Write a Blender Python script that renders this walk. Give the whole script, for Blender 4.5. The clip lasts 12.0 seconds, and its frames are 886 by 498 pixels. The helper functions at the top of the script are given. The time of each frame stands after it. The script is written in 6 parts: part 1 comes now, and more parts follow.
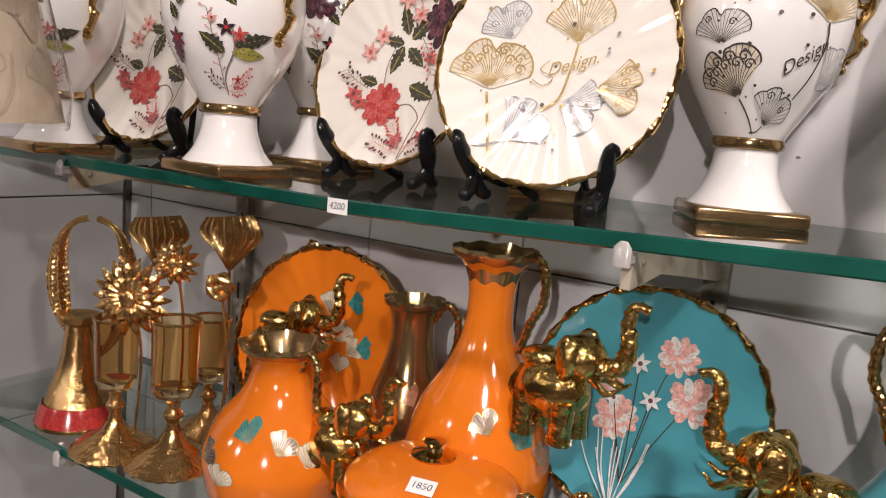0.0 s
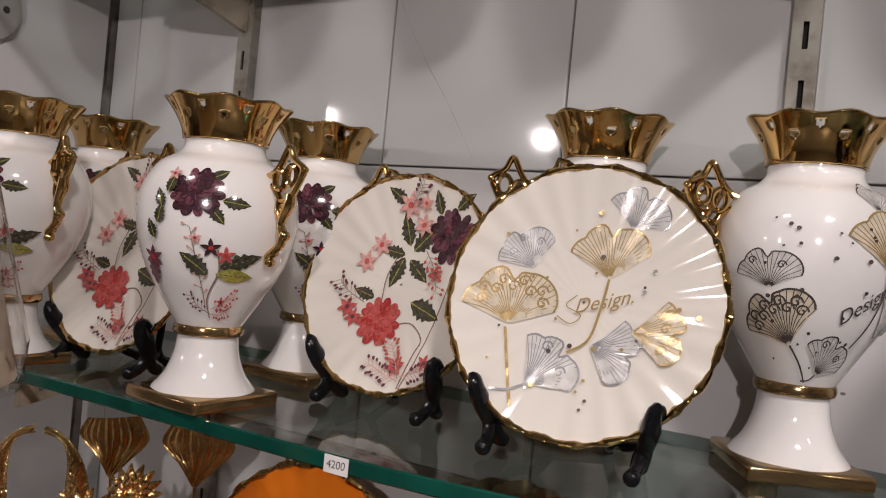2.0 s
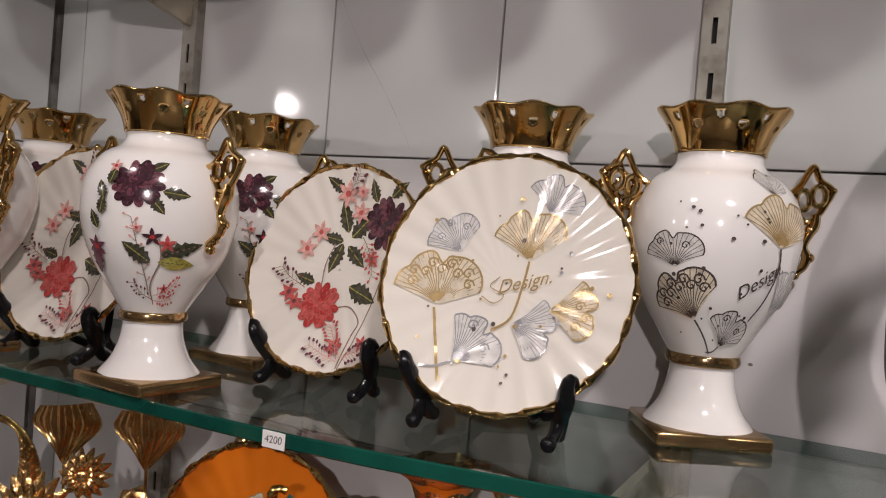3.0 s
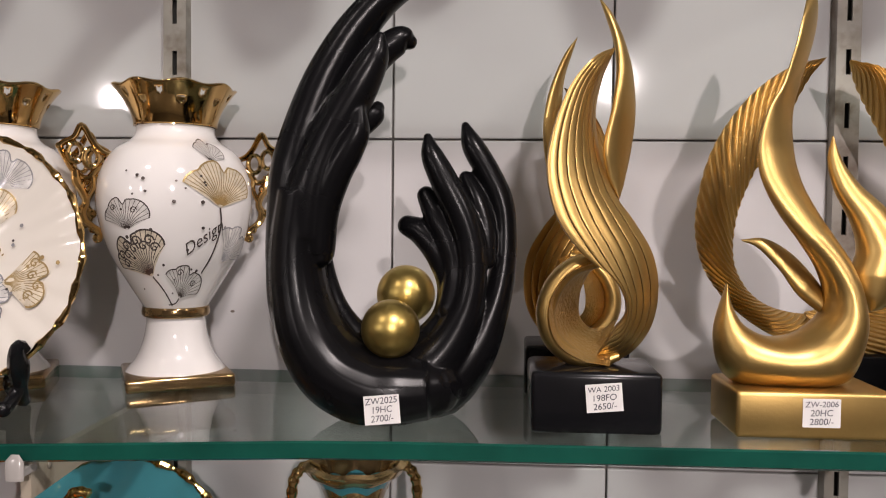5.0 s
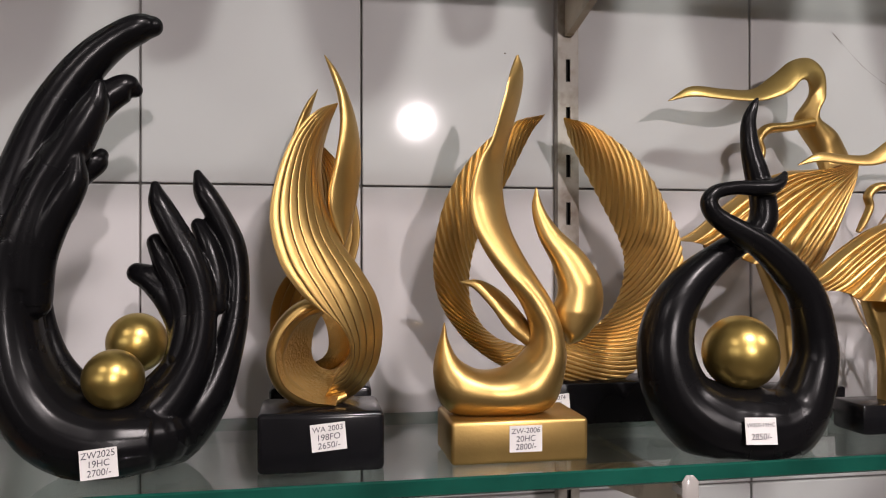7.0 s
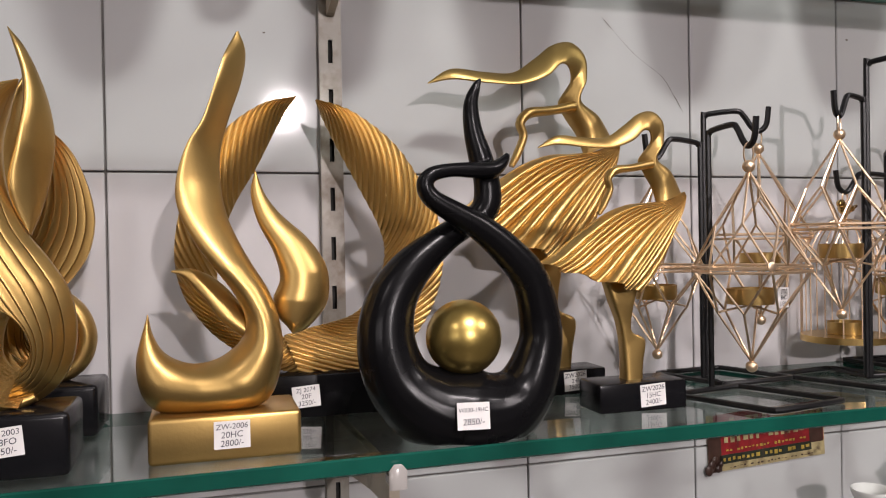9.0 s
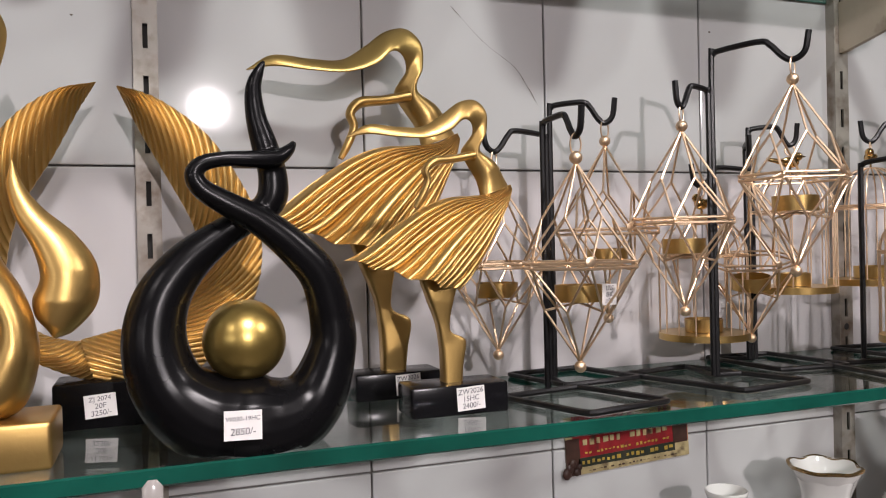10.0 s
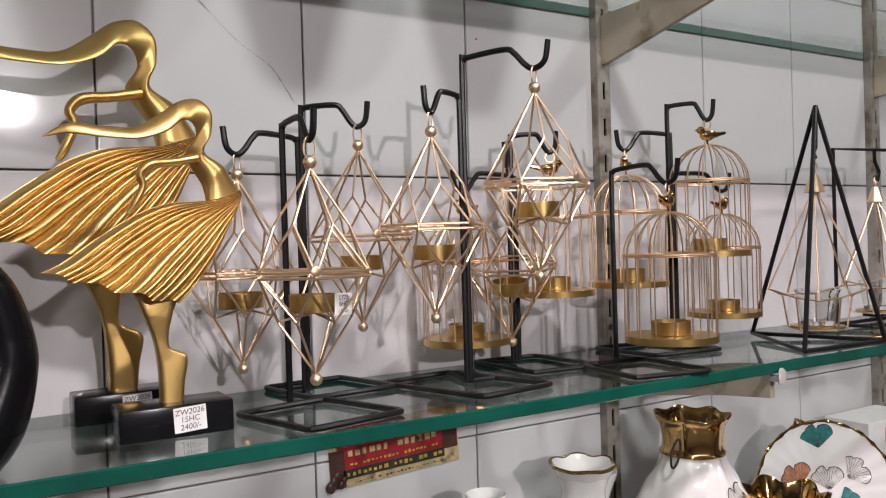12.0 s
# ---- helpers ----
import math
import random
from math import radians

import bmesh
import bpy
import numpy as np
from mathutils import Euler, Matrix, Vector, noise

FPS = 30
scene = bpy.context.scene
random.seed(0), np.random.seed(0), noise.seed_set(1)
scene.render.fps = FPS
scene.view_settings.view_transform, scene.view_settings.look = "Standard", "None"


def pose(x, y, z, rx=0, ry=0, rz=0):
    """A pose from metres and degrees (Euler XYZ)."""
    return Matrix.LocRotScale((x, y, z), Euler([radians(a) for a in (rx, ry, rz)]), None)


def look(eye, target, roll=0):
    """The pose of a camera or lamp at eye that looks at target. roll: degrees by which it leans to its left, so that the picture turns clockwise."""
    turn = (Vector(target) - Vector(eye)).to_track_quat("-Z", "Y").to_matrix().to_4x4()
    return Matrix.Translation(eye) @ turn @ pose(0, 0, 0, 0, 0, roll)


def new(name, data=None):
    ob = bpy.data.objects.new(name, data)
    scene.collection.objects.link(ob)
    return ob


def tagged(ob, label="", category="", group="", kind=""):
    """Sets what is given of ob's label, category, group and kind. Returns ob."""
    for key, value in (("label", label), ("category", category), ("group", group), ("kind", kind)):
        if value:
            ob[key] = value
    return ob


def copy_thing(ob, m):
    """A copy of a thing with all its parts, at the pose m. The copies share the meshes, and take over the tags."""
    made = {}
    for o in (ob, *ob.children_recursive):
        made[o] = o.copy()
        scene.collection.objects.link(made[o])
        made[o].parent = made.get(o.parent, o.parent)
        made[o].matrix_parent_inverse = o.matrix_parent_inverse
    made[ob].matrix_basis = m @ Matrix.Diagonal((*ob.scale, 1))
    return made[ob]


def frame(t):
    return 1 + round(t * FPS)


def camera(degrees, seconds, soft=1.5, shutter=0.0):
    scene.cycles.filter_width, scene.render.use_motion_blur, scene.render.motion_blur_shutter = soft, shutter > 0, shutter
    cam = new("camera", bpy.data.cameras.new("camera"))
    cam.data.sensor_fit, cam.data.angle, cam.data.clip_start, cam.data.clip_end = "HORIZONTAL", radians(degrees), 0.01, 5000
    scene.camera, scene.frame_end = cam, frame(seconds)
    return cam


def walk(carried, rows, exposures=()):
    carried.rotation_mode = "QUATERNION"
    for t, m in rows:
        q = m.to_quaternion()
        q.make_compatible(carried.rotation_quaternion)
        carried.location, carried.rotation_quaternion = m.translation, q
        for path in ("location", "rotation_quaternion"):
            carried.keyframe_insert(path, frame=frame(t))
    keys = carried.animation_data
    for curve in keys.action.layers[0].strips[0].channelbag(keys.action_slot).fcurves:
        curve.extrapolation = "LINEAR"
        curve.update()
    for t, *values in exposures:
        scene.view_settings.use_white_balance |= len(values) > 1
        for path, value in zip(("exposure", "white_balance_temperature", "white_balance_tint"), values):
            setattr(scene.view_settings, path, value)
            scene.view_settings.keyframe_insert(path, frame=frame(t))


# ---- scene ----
cam = camera(58.5, 12.0, soft=1.1)
PATH = [
    (0, (-0.035, -0.729, 1.309), (-1.092, 0.941, 0.998), 5.0),
    (0.5, (-0.053, -0.743, 1.352), (-1.13, 0.938, 1.242), 5.7),
    (1, (-0.082, -0.734, 1.378), (-1.145, 0.961, 1.379), 6.0),
    (1.5, (-0.115, -0.704, 1.389), (-1.14, 1.013, 1.394), 5.8),
    (2, (-0.122, -0.685, 1.392), (-1.118, 1.049, 1.38), 5.5),
    (2.5, (-0.111, -0.69, 1.395), (-1.081, 1.058, 1.365), 5.2),
    (2.7, (-0.104, -0.695, 1.393), (-1.064, 1.059, 1.363), 5.2),
    (4.3, (0.058, -0.717, 1.393), (-0.358, 1.237, 1.295), 0.9),
    (4.5, (0.066, -0.718, 1.393), (-0.249, 1.255, 1.296), 0.8),
    (5, (0.091, -0.727, 1.395), (-0.029, 1.268, 1.321), 0.6),
    (5.5, (0.12, -0.743, 1.399), (0.188, 1.256, 1.377), 0.5),
    (6, (0.139, -0.748, 1.404), (0.32, 1.244, 1.4), 0.3),
    (6.5, (0.146, -0.75, 1.407), (0.401, 1.234, 1.414), 0.1),
    (6.7, (0.149, -0.751, 1.406), (0.43, 1.23, 1.419), 0.0),
    (8.3, (0.212, -0.755, 1.395), (0.739, 1.174, 1.393), -0.3),
    (8.5, (0.236, -0.763, 1.396), (0.755, 1.168, 1.393), -0.8),
    (9, (0.283, -0.759, 1.399), (0.86, 1.156, 1.386), -1.0),
    (9.5, (0.344, -0.754, 1.395), (0.975, 1.144, 1.38), -1.0),
    (10, (0.406, -0.759, 1.392), (1.085, 1.122, 1.381), -1.3),
    (10.5, (0.451, -0.769, 1.391), (1.2, 1.085, 1.384), -1.5),
    (11, (0.482, -0.775, 1.392), (1.363, 1.02, 1.386), -1.6),
    (11.5, (0.493, -0.775, 1.394), (1.455, 0.979, 1.383), -1.7),
    (12, (0.5, -0.775, 1.394), (1.523, 0.944, 1.379), -1.7),
]
walk(cam, [(t, look(eye, target, roll)) for t, eye, target, roll in PATH],
     [(0.0, 0.28, 6850, 20), (0.5, -0.18, 7050, 22), (1.0, -0.29, 6950, 22), (1.5, -0.31, 6800, 21), (2.5, -0.33, 6700, 20), (4.3, -0.14, 6850, 20), (5.5, -0.12, 6800, 21), (9.0, -0.14, 6600, 20), (12.0, -0.09, 6450, 20)])

# ---- light ----
world = bpy.data.worlds.new("world")
scene.world = world
world.use_nodes = True
world.node_tree.nodes["Background"].inputs[0].default_value = (1.0, 0.98, 0.96, 1)
world.node_tree.nodes["Background"].inputs[1].default_value = 0.008


def disk_lamp(x, y, z, size, watts, target, colour=(1.0, 0.97, 0.945)):
    data = bpy.data.lights.new("lamp_light", "AREA")
    data.shape, data.size, data.energy, data.color = "DISK", size, watts, colour
    ob = new("lamp_light", data)
    ob.matrix_world = look((x, y, z), target)
    return ob


WALL_LAMPS = [(0.63, 2.0, 30), (-1.62, 1.93, 7), (-2.95, 2.05, 5)]
CEILING_LAMPS = [(-0.9, -1.45, 7), (0.65, -1.45, 42), (2.1, -1.5, 30)]
for lx, lz, watts in WALL_LAMPS:
    disk_lamp(lx, -2.78, lz, 0.054, watts, (lx * 0.6, 0, 1.3))
for lx, ly, watts in CEILING_LAMPS:
    disk_lamp(lx, ly, 2.735, 0.24, watts, (lx, ly + 0.5, 0))


# ---- materials ----
def material(name, colour, rough=0.5, metal=0.0, spec=0.5, coat=0.0, vary=0.08, scale=12.0, bump=0.0, bump_scale=60.0,
             rough_vary=0.1, stain=None, stain_scale=6.0, stain_amount=0.5, per_object=0.0):
    m = bpy.data.materials.new(name)
    m.use_nodes = True
    nt = m.node_tree
    b = nt.nodes["Principled BSDF"]
    b.inputs["Metallic"].default_value = metal
    b.inputs["Specular IOR Level"].default_value = spec
    b.inputs["Coat Weight"].default_value = coat
    b.inputs["Coat Roughness"].default_value = 0.06
    tc = nt.nodes.new("ShaderNodeTexCoord")

    def noise_tex(s, detail=4.0):
        n = nt.nodes.new("ShaderNodeTexNoise")
        n.inputs["Scale"].default_value, n.inputs["Detail"].default_value = s, detail
        nt.links.new(tc.outputs["Object"], n.inputs["Vector"])
        return n

    def ramp(src, a, c, lo=0.3, hi=0.7):
        r = nt.nodes.new("ShaderNodeValToRGB")
        r.color_ramp.elements[0].position, r.color_ramp.elements[1].position = lo, hi
        r.color_ramp.elements[0].color, r.color_ramp.elements[1].color = (*a, 1), (*c, 1)
        nt.links.new(src, r.inputs[0])
        return r

    n1 = noise_tex(scale)
    lo = tuple(max(0, c * (1 - vary)) for c in colour)
    hi = tuple(min(1, c * (1 + vary)) for c in colour)
    col = ramp(n1.outputs[0], lo, hi).outputs[0]
    if stain:
        n2 = noise_tex(stain_scale, 8.0)
        k = ramp(n2.outputs[0], (0, 0, 0), (1, 1, 1), 0.62 - 0.15 * stain_amount, 0.72)
        mx = nt.nodes.new("ShaderNodeMix")
        mx.data_type = "RGBA"
        nt.links.new(k.outputs[0], mx.inputs[0])
        nt.links.new(col, mx.inputs[6])
        mx.inputs[7].default_value = (*stain, 1)
        col = mx.outputs[2]
    if per_object:
        info = nt.nodes.new("ShaderNodeObjectInfo")
        hsv = nt.nodes.new("ShaderNodeHueSaturation")
        mr = nt.nodes.new("ShaderNodeMapRange")
        mr.inputs[3].default_value, mr.inputs[4].default_value = 1 - per_object, 1 + per_object
        nt.links.new(info.outputs["Random"], mr.inputs[0])
        nt.links.new(mr.outputs[0], hsv.inputs["Value"])
        nt.links.new(col, hsv.inputs["Color"])
        col = hsv.outputs[0]
    nt.links.new(col, b.inputs["Base Color"])
    n3 = noise_tex(scale * 2.3)
    rr = nt.nodes.new("ShaderNodeMapRange")
    rr.inputs[3].default_value, rr.inputs[4].default_value = max(0.01, rough * (1 - rough_vary)), min(1, rough * (1 + rough_vary))
    nt.links.new(n3.outputs[0], rr.inputs[0])
    nt.links.new(rr.outputs[0], b.inputs["Roughness"])
    if bump:
        n4 = noise_tex(bump_scale, 3.0)
        bp = nt.nodes.new("ShaderNodeBump")
        bp.inputs["Strength"].default_value, bp.inputs["Distance"].default_value = bump, 0.002
        nt.links.new(n4.outputs[0], bp.inputs["Height"])
        nt.links.new(bp.outputs[0], b.inputs["Normal"])
    return m


def glass_material(name, colour, rough=0.0, ior=1.5):
    m = bpy.data.materials.new(name)
    m.use_nodes = True
    nt = m.node_tree
    b = nt.nodes["Principled BSDF"]
    b.inputs["Base Color"].default_value = (*colour, 1)
    b.inputs["Roughness"].default_value = rough
    b.inputs["IOR"].default_value = ior
    b.inputs["Transmission Weight"].default_value = 1.0
    return m


def clear_sheet(name, tint, gloss_rough=0.02):
    # thin clear sheet: straight-through light with a mirror-like sheen that grows at grazing angles
    m = bpy.data.materials.new(name)
    m.use_nodes = True
    nt = m.node_tree
    nt.nodes.remove(nt.nodes["Principled BSDF"])
    tr, gl, mx, lw, pw, fr = (nt.nodes.new(k) for k in ("ShaderNodeBsdfTransparent", "ShaderNodeBsdfGlossy", "ShaderNodeMixShader", "ShaderNodeLayerWeight", "ShaderNodeMath", "ShaderNodeMath"))
    tr.inputs[0].default_value = (*tint, 1)
    gl.inputs["Roughness"].default_value = gloss_rough
    lw.inputs[0].default_value = 0.5
    pw.operation, pw.inputs[1].default_value = "POWER", 5.0
    fr.operation, fr.inputs[1].default_value, fr.inputs[2].default_value = "MULTIPLY_ADD", 0.95, 0.045
    nt.links.new(lw.outputs["Facing"], pw.inputs[0])
    nt.links.new(pw.outputs[0], fr.inputs[0])
    nt.links.new(fr.outputs[0], mx.inputs[0])
    nt.links.new(tr.outputs[0], mx.inputs[1])
    nt.links.new(gl.outputs[0], mx.inputs[2])
    nt.links.new(mx.outputs[0], nt.nodes["Material Output"].inputs[0])
    return m


def glow_material(name, colour, strength):
    m = bpy.data.materials.new(name)
    m.use_nodes = True
    b = m.node_tree.nodes["Principled BSDF"]
    b.inputs["Base Color"].default_value = (0.9, 0.9, 0.9, 1)
    b.inputs["Emission Color"].default_value = (*colour, 1)
    b.inputs["Emission Strength"].default_value = strength
    return m


M_TILE = material("glazed_tile", (0.54, 0.53, 0.53), 0.055, spec=0.5, vary=0.03, scale=5, bump=0.07, bump_scale=9, rough_vary=0.5, per_object=0.03)
M_GROUT = material("grout", (0.2, 0.185, 0.17), 0.9, vary=0.3, scale=40, bump=0.4, bump_scale=200)
M_STEEL = material("painted_steel", (0.30, 0.275, 0.24), 0.45, metal=0.25, vary=0.2, scale=24, stain=(0.13, 0.09, 0.06), stain_scale=42, stain_amount=0.85, bump=0.15)
M_BRACKET = material("bracket_steel", (0.42, 0.36, 0.28), 0.5, metal=0.15, vary=0.15, scale=18, stain=(0.2, 0.15, 0.1), stain_scale=28, stain_amount=0.4, bump=0.2)
# near-black: screws and cord, and painted shade in slots, necks and holes
M_DARK = material("dark_parts_and_shade", (0.02, 0.018, 0.016), 0.8)
M_SHEET = clear_sheet("shelf_glass", (0.85, 0.905, 0.885))
M_EDGE = material("glass_edge", (0.003, 0.066, 0.047), 0.10, spec=0.6, coat=0.5, vary=0.35, scale=14, rough_vary=0.4)
M_CLIP = material("clear_plastic", (0.36, 0.34, 0.32), 0.2, spec=0.6, vary=0.05)
M_CERAMIC = material("white_glaze", (0.80, 0.78, 0.755), 0.09, coat=0.6, vary=0.015, scale=8)
M_CREAM = material("cream_glaze", (0.74, 0.70, 0.63), 0.10, coat=0.6, vary=0.02, scale=8)
M_GOLD = material("bright_gold", (0.62, 0.40, 0.16), 0.10, metal=1.0, vary=0.1, scale=25, bump=0.08, bump_scale=90)
M_GOLD_CAST = material("cast_gold", (0.64, 0.41, 0.13), 0.12, metal=1.0, vary=0.15, scale=30, bump=0.9, bump_scale=130)
M_GOLD_DARK = material("antique_gold_glaze", (0.42, 0.275, 0.13), 0.16, metal=0.9, vary=0.25, scale=20, bump=0.1, bump_scale=70)
M_RESIN = material("gold_paint", (0.535, 0.35, 0.122), 0.375, metal=0.95, vary=0.12, scale=16, bump=0.05, bump_scale=400, stain=(0.46, 0.28, 0.09), stain_scale=9, stain_amount=0.3)
M_BALL = material("satin_gold_ball", (0.55, 0.395, 0.12), 0.33, metal=0.95, vary=0.1, scale=20, bump=0.04, bump_scale=300)
M_RESIN_ROUGH = material("hammered_gold_paint", (0.62, 0.40, 0.14), 0.36, metal=0.95, vary=0.15, scale=20, bump=0.6, bump_scale=420)
M_WIRE_GOLD = material("gold_wire", (0.80, 0.60, 0.41), 0.38, metal=0.95, vary=0.1, scale=40)
M_COPPER = material("aged_copper_gilt", (0.66, 0.40, 0.16), 0.13, metal=0.95, vary=0.25, scale=35, bump=0.6, bump_scale=170)
M_BRASS = material("brass_sheet", (0.56, 0.38, 0.14), 0.32, metal=0.95, vary=0.15, scale=30)
M_BLACK = material("black_lacquer", (0.004, 0.0039, 0.0045), 0.27, spec=0.2, vary=0.3, scale=10)
M_BLACK_WIRE = material("black_powder_coat", (0.007, 0.007, 0.0075), 0.34, spec=0.3, vary=0.2, scale=50)
M_PLASTIC_BLACK = material("black_plastic", (0.006, 0.006, 0.007), 0.2, spec=0.3, vary=0.2, scale=40)
M_PAPER = material("paper_label", (0.74, 0.72, 0.70), 0.7, vary=0.04, scale=80)
M_INK = material("ink", (0.03, 0.03, 0.045), 0.6)
M_ORANGE = material("orange_glaze", (0.72, 0.17, 0.012), 0.10, coat=0.6, vary=0.12, scale=9)
M_TEAL = material("teal_glaze", (0.05, 0.25, 0.30), 0.10, coat=0.6, vary=0.2, scale=14)
M_AMBER = glass_material("amber_glass", (0.95, 0.72, 0.42), 0.02)
M_GLASS = glass_material("clear_glass", (0.96, 0.97, 0.96), 0.01)
M_LEAD = material("lampshade_fabric", (0.46, 0.375, 0.285), 0.75, vary=0.1, scale=30, bump=0.3, bump_scale=160)
M_WRAP = clear_sheet("plastic_wrap", (0.96, 0.95, 0.93), 0.08)
M_PRINT_SHADE = material("shade_pattern", (0.40, 0.31, 0.23), 0.75, vary=0.1)
M_WALLPAINT = material("wall_paint", (0.12, 0.105, 0.09), 0.8, vary=0.15, scale=2, bump=0.1)
M_CEIL = material("ceiling_paint", (0.24, 0.23, 0.22), 0.85, vary=0.05, scale=3)
M_FLOOR = material("floor_stone", (0.11, 0.10, 0.09), 0.3, vary=0.2, scale=6)
M_LAMP = glow_material("lamp_diffuser", (1.0, 0.94, 0.86), 9.0)
M_RIM = material("lamp_rim", (0.8, 0.8, 0.78), 0.4)
INKS = {
    "purple": material("print_purple", (0.050, 0.018, 0.027), 0.15, coat=0.5, vary=0.5, scale=300),
    "plum": material("print_plum", (0.14, 0.045, 0.062), 0.15, coat=0.5, vary=0.3, scale=300),
    "red": material("print_red", (0.40, 0.035, 0.032), 0.15, coat=0.5, vary=0.3, scale=300),
    "rose": material("print_rose", (0.50, 0.09, 0.08), 0.15, coat=0.5, vary=0.3, scale=300),
    "pink": material("print_pink", (0.64, 0.33, 0.29), 0.15, coat=0.5, vary=0.3, scale=300),
    "leaf": material("print_leaf", (0.052, 0.05, 0.032), 0.15, coat=0.5, vary=0.5, scale=300),
    "lime": material("print_lime", (0.30, 0.27, 0.06), 0.15, coat=0.5, vary=0.4, scale=300),
    "stem": material("print_stem", (0.25, 0.16, 0.12), 0.15, coat=0.5, vary=0.3, scale=300),
    "gold": material("print_gold", (0.70, 0.50, 0.23), 0.24, metal=0.65, vary=0.15, scale=200),
    "gold_pale": material("print_pale_gold", (0.70, 0.62, 0.49), 0.2, metal=0.15, vary=0.2, scale=150),
    "silver": material("print_silver", (0.55, 0.55, 0.57), 0.24, metal=0.65, vary=0.15, scale=200),
    "silver_pale": material("print_pale_silver", (0.68, 0.66, 0.63), 0.2, metal=0.15, vary=0.2, scale=150),
    "grey": material("print_grey", (0.16, 0.13, 0.12), 0.25, metal=0.6, vary=0.3, scale=200),
    "rust": material("print_rust", (0.50, 0.22, 0.13), 0.2, vary=0.3, scale=200),
    "sea": material("print_sea", (0.03, 0.20, 0.20), 0.2, vary=0.3, scale=200),
}


# ---- shape helpers ----
def part(name, bm, mat, parent=None, label="", smooth=True):
    me = bpy.data.meshes.new(name)
    bmesh.ops.recalc_face_normals(bm, faces=bm.faces[:])
    if smooth:
        for f in bm.faces:
            f.smooth = True
        for e in bm.edges:
            if len(e.link_faces) == 2 and e.calc_face_angle() > 0.7:
                e.smooth = False
    bm.to_mesh(me)
    bm.free()
    me.materials.append(mat)
    ob = new(name, me)
    if parent is not None:
        ob.parent = parent
    if label:
        ob["label"] = label
    return ob


def thing(name, m, label, category, group=""):
    ob = new(name)
    ob.empty_display_size = 0.02
    ob.matrix_world = m
    return tagged(ob, label, category, group)


def spline(pts, n):
    """Catmull-Rom through points of any width, n samples."""
    p = np.array(pts, float)
    p = np.vstack([2 * p[0] - p[1], p, 2 * p[-1] - p[-2]])
    out = []
    for s in np.linspace(0, len(pts) - 1, n):
        i = min(int(s), len(pts) - 2)
        u = s - i
        a, b, c, d = p[i], p[i + 1], p[i + 2], p[i + 3]
        out.append(0.5 * (2 * b + (c - a) * u + (2 * a - 5 * b + 4 * c - d) * u * u + (3 * b - a - 3 * c + d) * u ** 3))
    return np.array(out)


def add_grid(bm, rows, closed_u=False, closed_v=False):
    vs = [[bm.verts.new(p) for p in r] for r in rows]
    nr, nc = len(vs), len(vs[0])
    for i in range(nr if closed_u else nr - 1):
        for j in range(nc if closed_v else nc - 1):
            a, b, c, d = vs[i][j], vs[i][(j + 1) % nc], vs[(i + 1) % nr][(j + 1) % nc], vs[(i + 1) % nr][j]
            if len({a, b, c, d}) == 4:
                bm.faces.new((a, b, c, d))
    return vs


def add_box(bm, x0, x1, y0, y1, z0, z1, bevel=0.0, seg=2):
    r = bmesh.ops.create_cube(bm, size=1.0, matrix=Matrix.LocRotScale(((x0 + x1) / 2, (y0 + y1) / 2, (z0 + z1) / 2), None, (x1 - x0, y1 - y0, z1 - z0)))
    if bevel:
        edges = list({e for v in r["verts"] for e in v.link_edges})
        bmesh.ops.bevel(bm, geom=edges, offset=bevel, segments=seg, affect="EDGES", profile=0.5)
    return bm


def box(x0, x1, y0, y1, z0, z1, bevel=0.0, seg=2):
    return add_box(bmesh.new(), x0, x1, y0, y1, z0, z1, bevel, seg)


def add_tube(bm, pts, radii, seg=10, flat=1.0, cap=True, closed=False):
    """A tube along 3D points; flat scales its section along the side axis."""
    p = [Vector(q) for q in pts]
    n = len(p)
    if np.isscalar(radii):
        radii = [radii] * n
    rows = []
    up = None
    for i in range(n):
        a = p[(i - 1) % n] if closed else p[max(i - 1, 0)]
        c = p[(i + 1) % n] if closed else p[min(i + 1, n - 1)]
        t = (c - a).normalized()
        if up is None:
            up = Vector((0, 1, 0)) if abs(t.y) < 0.85 else Vector((1, 0, 0))
        up = (up - t * up.dot(t)).normalized()
        s = t.cross(up)
        rows.append([p[i] + (s * math.cos(k) + up * (flat * math.sin(k))) * radii[i] for k in np.linspace(0, 2 * math.pi, seg, endpoint=False)])
    vs = add_grid(bm, rows, closed_u=closed, closed_v=True)
    if cap and not closed:
        bm.faces.new(vs[0][::-1])
        bm.faces.new(vs[-1])
    return bm


def tube(pts, radii, seg=10, flat=1.0):
    return add_tube(bmesh.new(), pts, radii, seg, flat)


def limb(pts, n=40, seg=18, flat=1.0, y=lambda s: 0.0, squeeze=1.0):
    """A smooth swelling limb in the upright plane: (x, z, radius) control points; y(s) shifts it in depth."""
    q = spline(pts, n)
    r = np.maximum(q[:, 2] * squeeze, 0.0006)
    # round off both ends
    return tube([(a, y(i / (n - 1)), b) for i, (a, b) in enumerate(q[:, :2])], list(r), seg, flat)


def add_ball(bm, c, r, seg=12, scale=(1, 1, 1)):
    bmesh.ops.create_uvsphere(bm, u_segments=seg, v_segments=max(6, seg * 2 // 3), radius=r, matrix=Matrix.LocRotScale(c, None, scale))
    return bm


def ball(c, r, seg=24, scale=(1, 1, 1)):
    return add_ball(bmesh.new(), c, r, seg, scale)


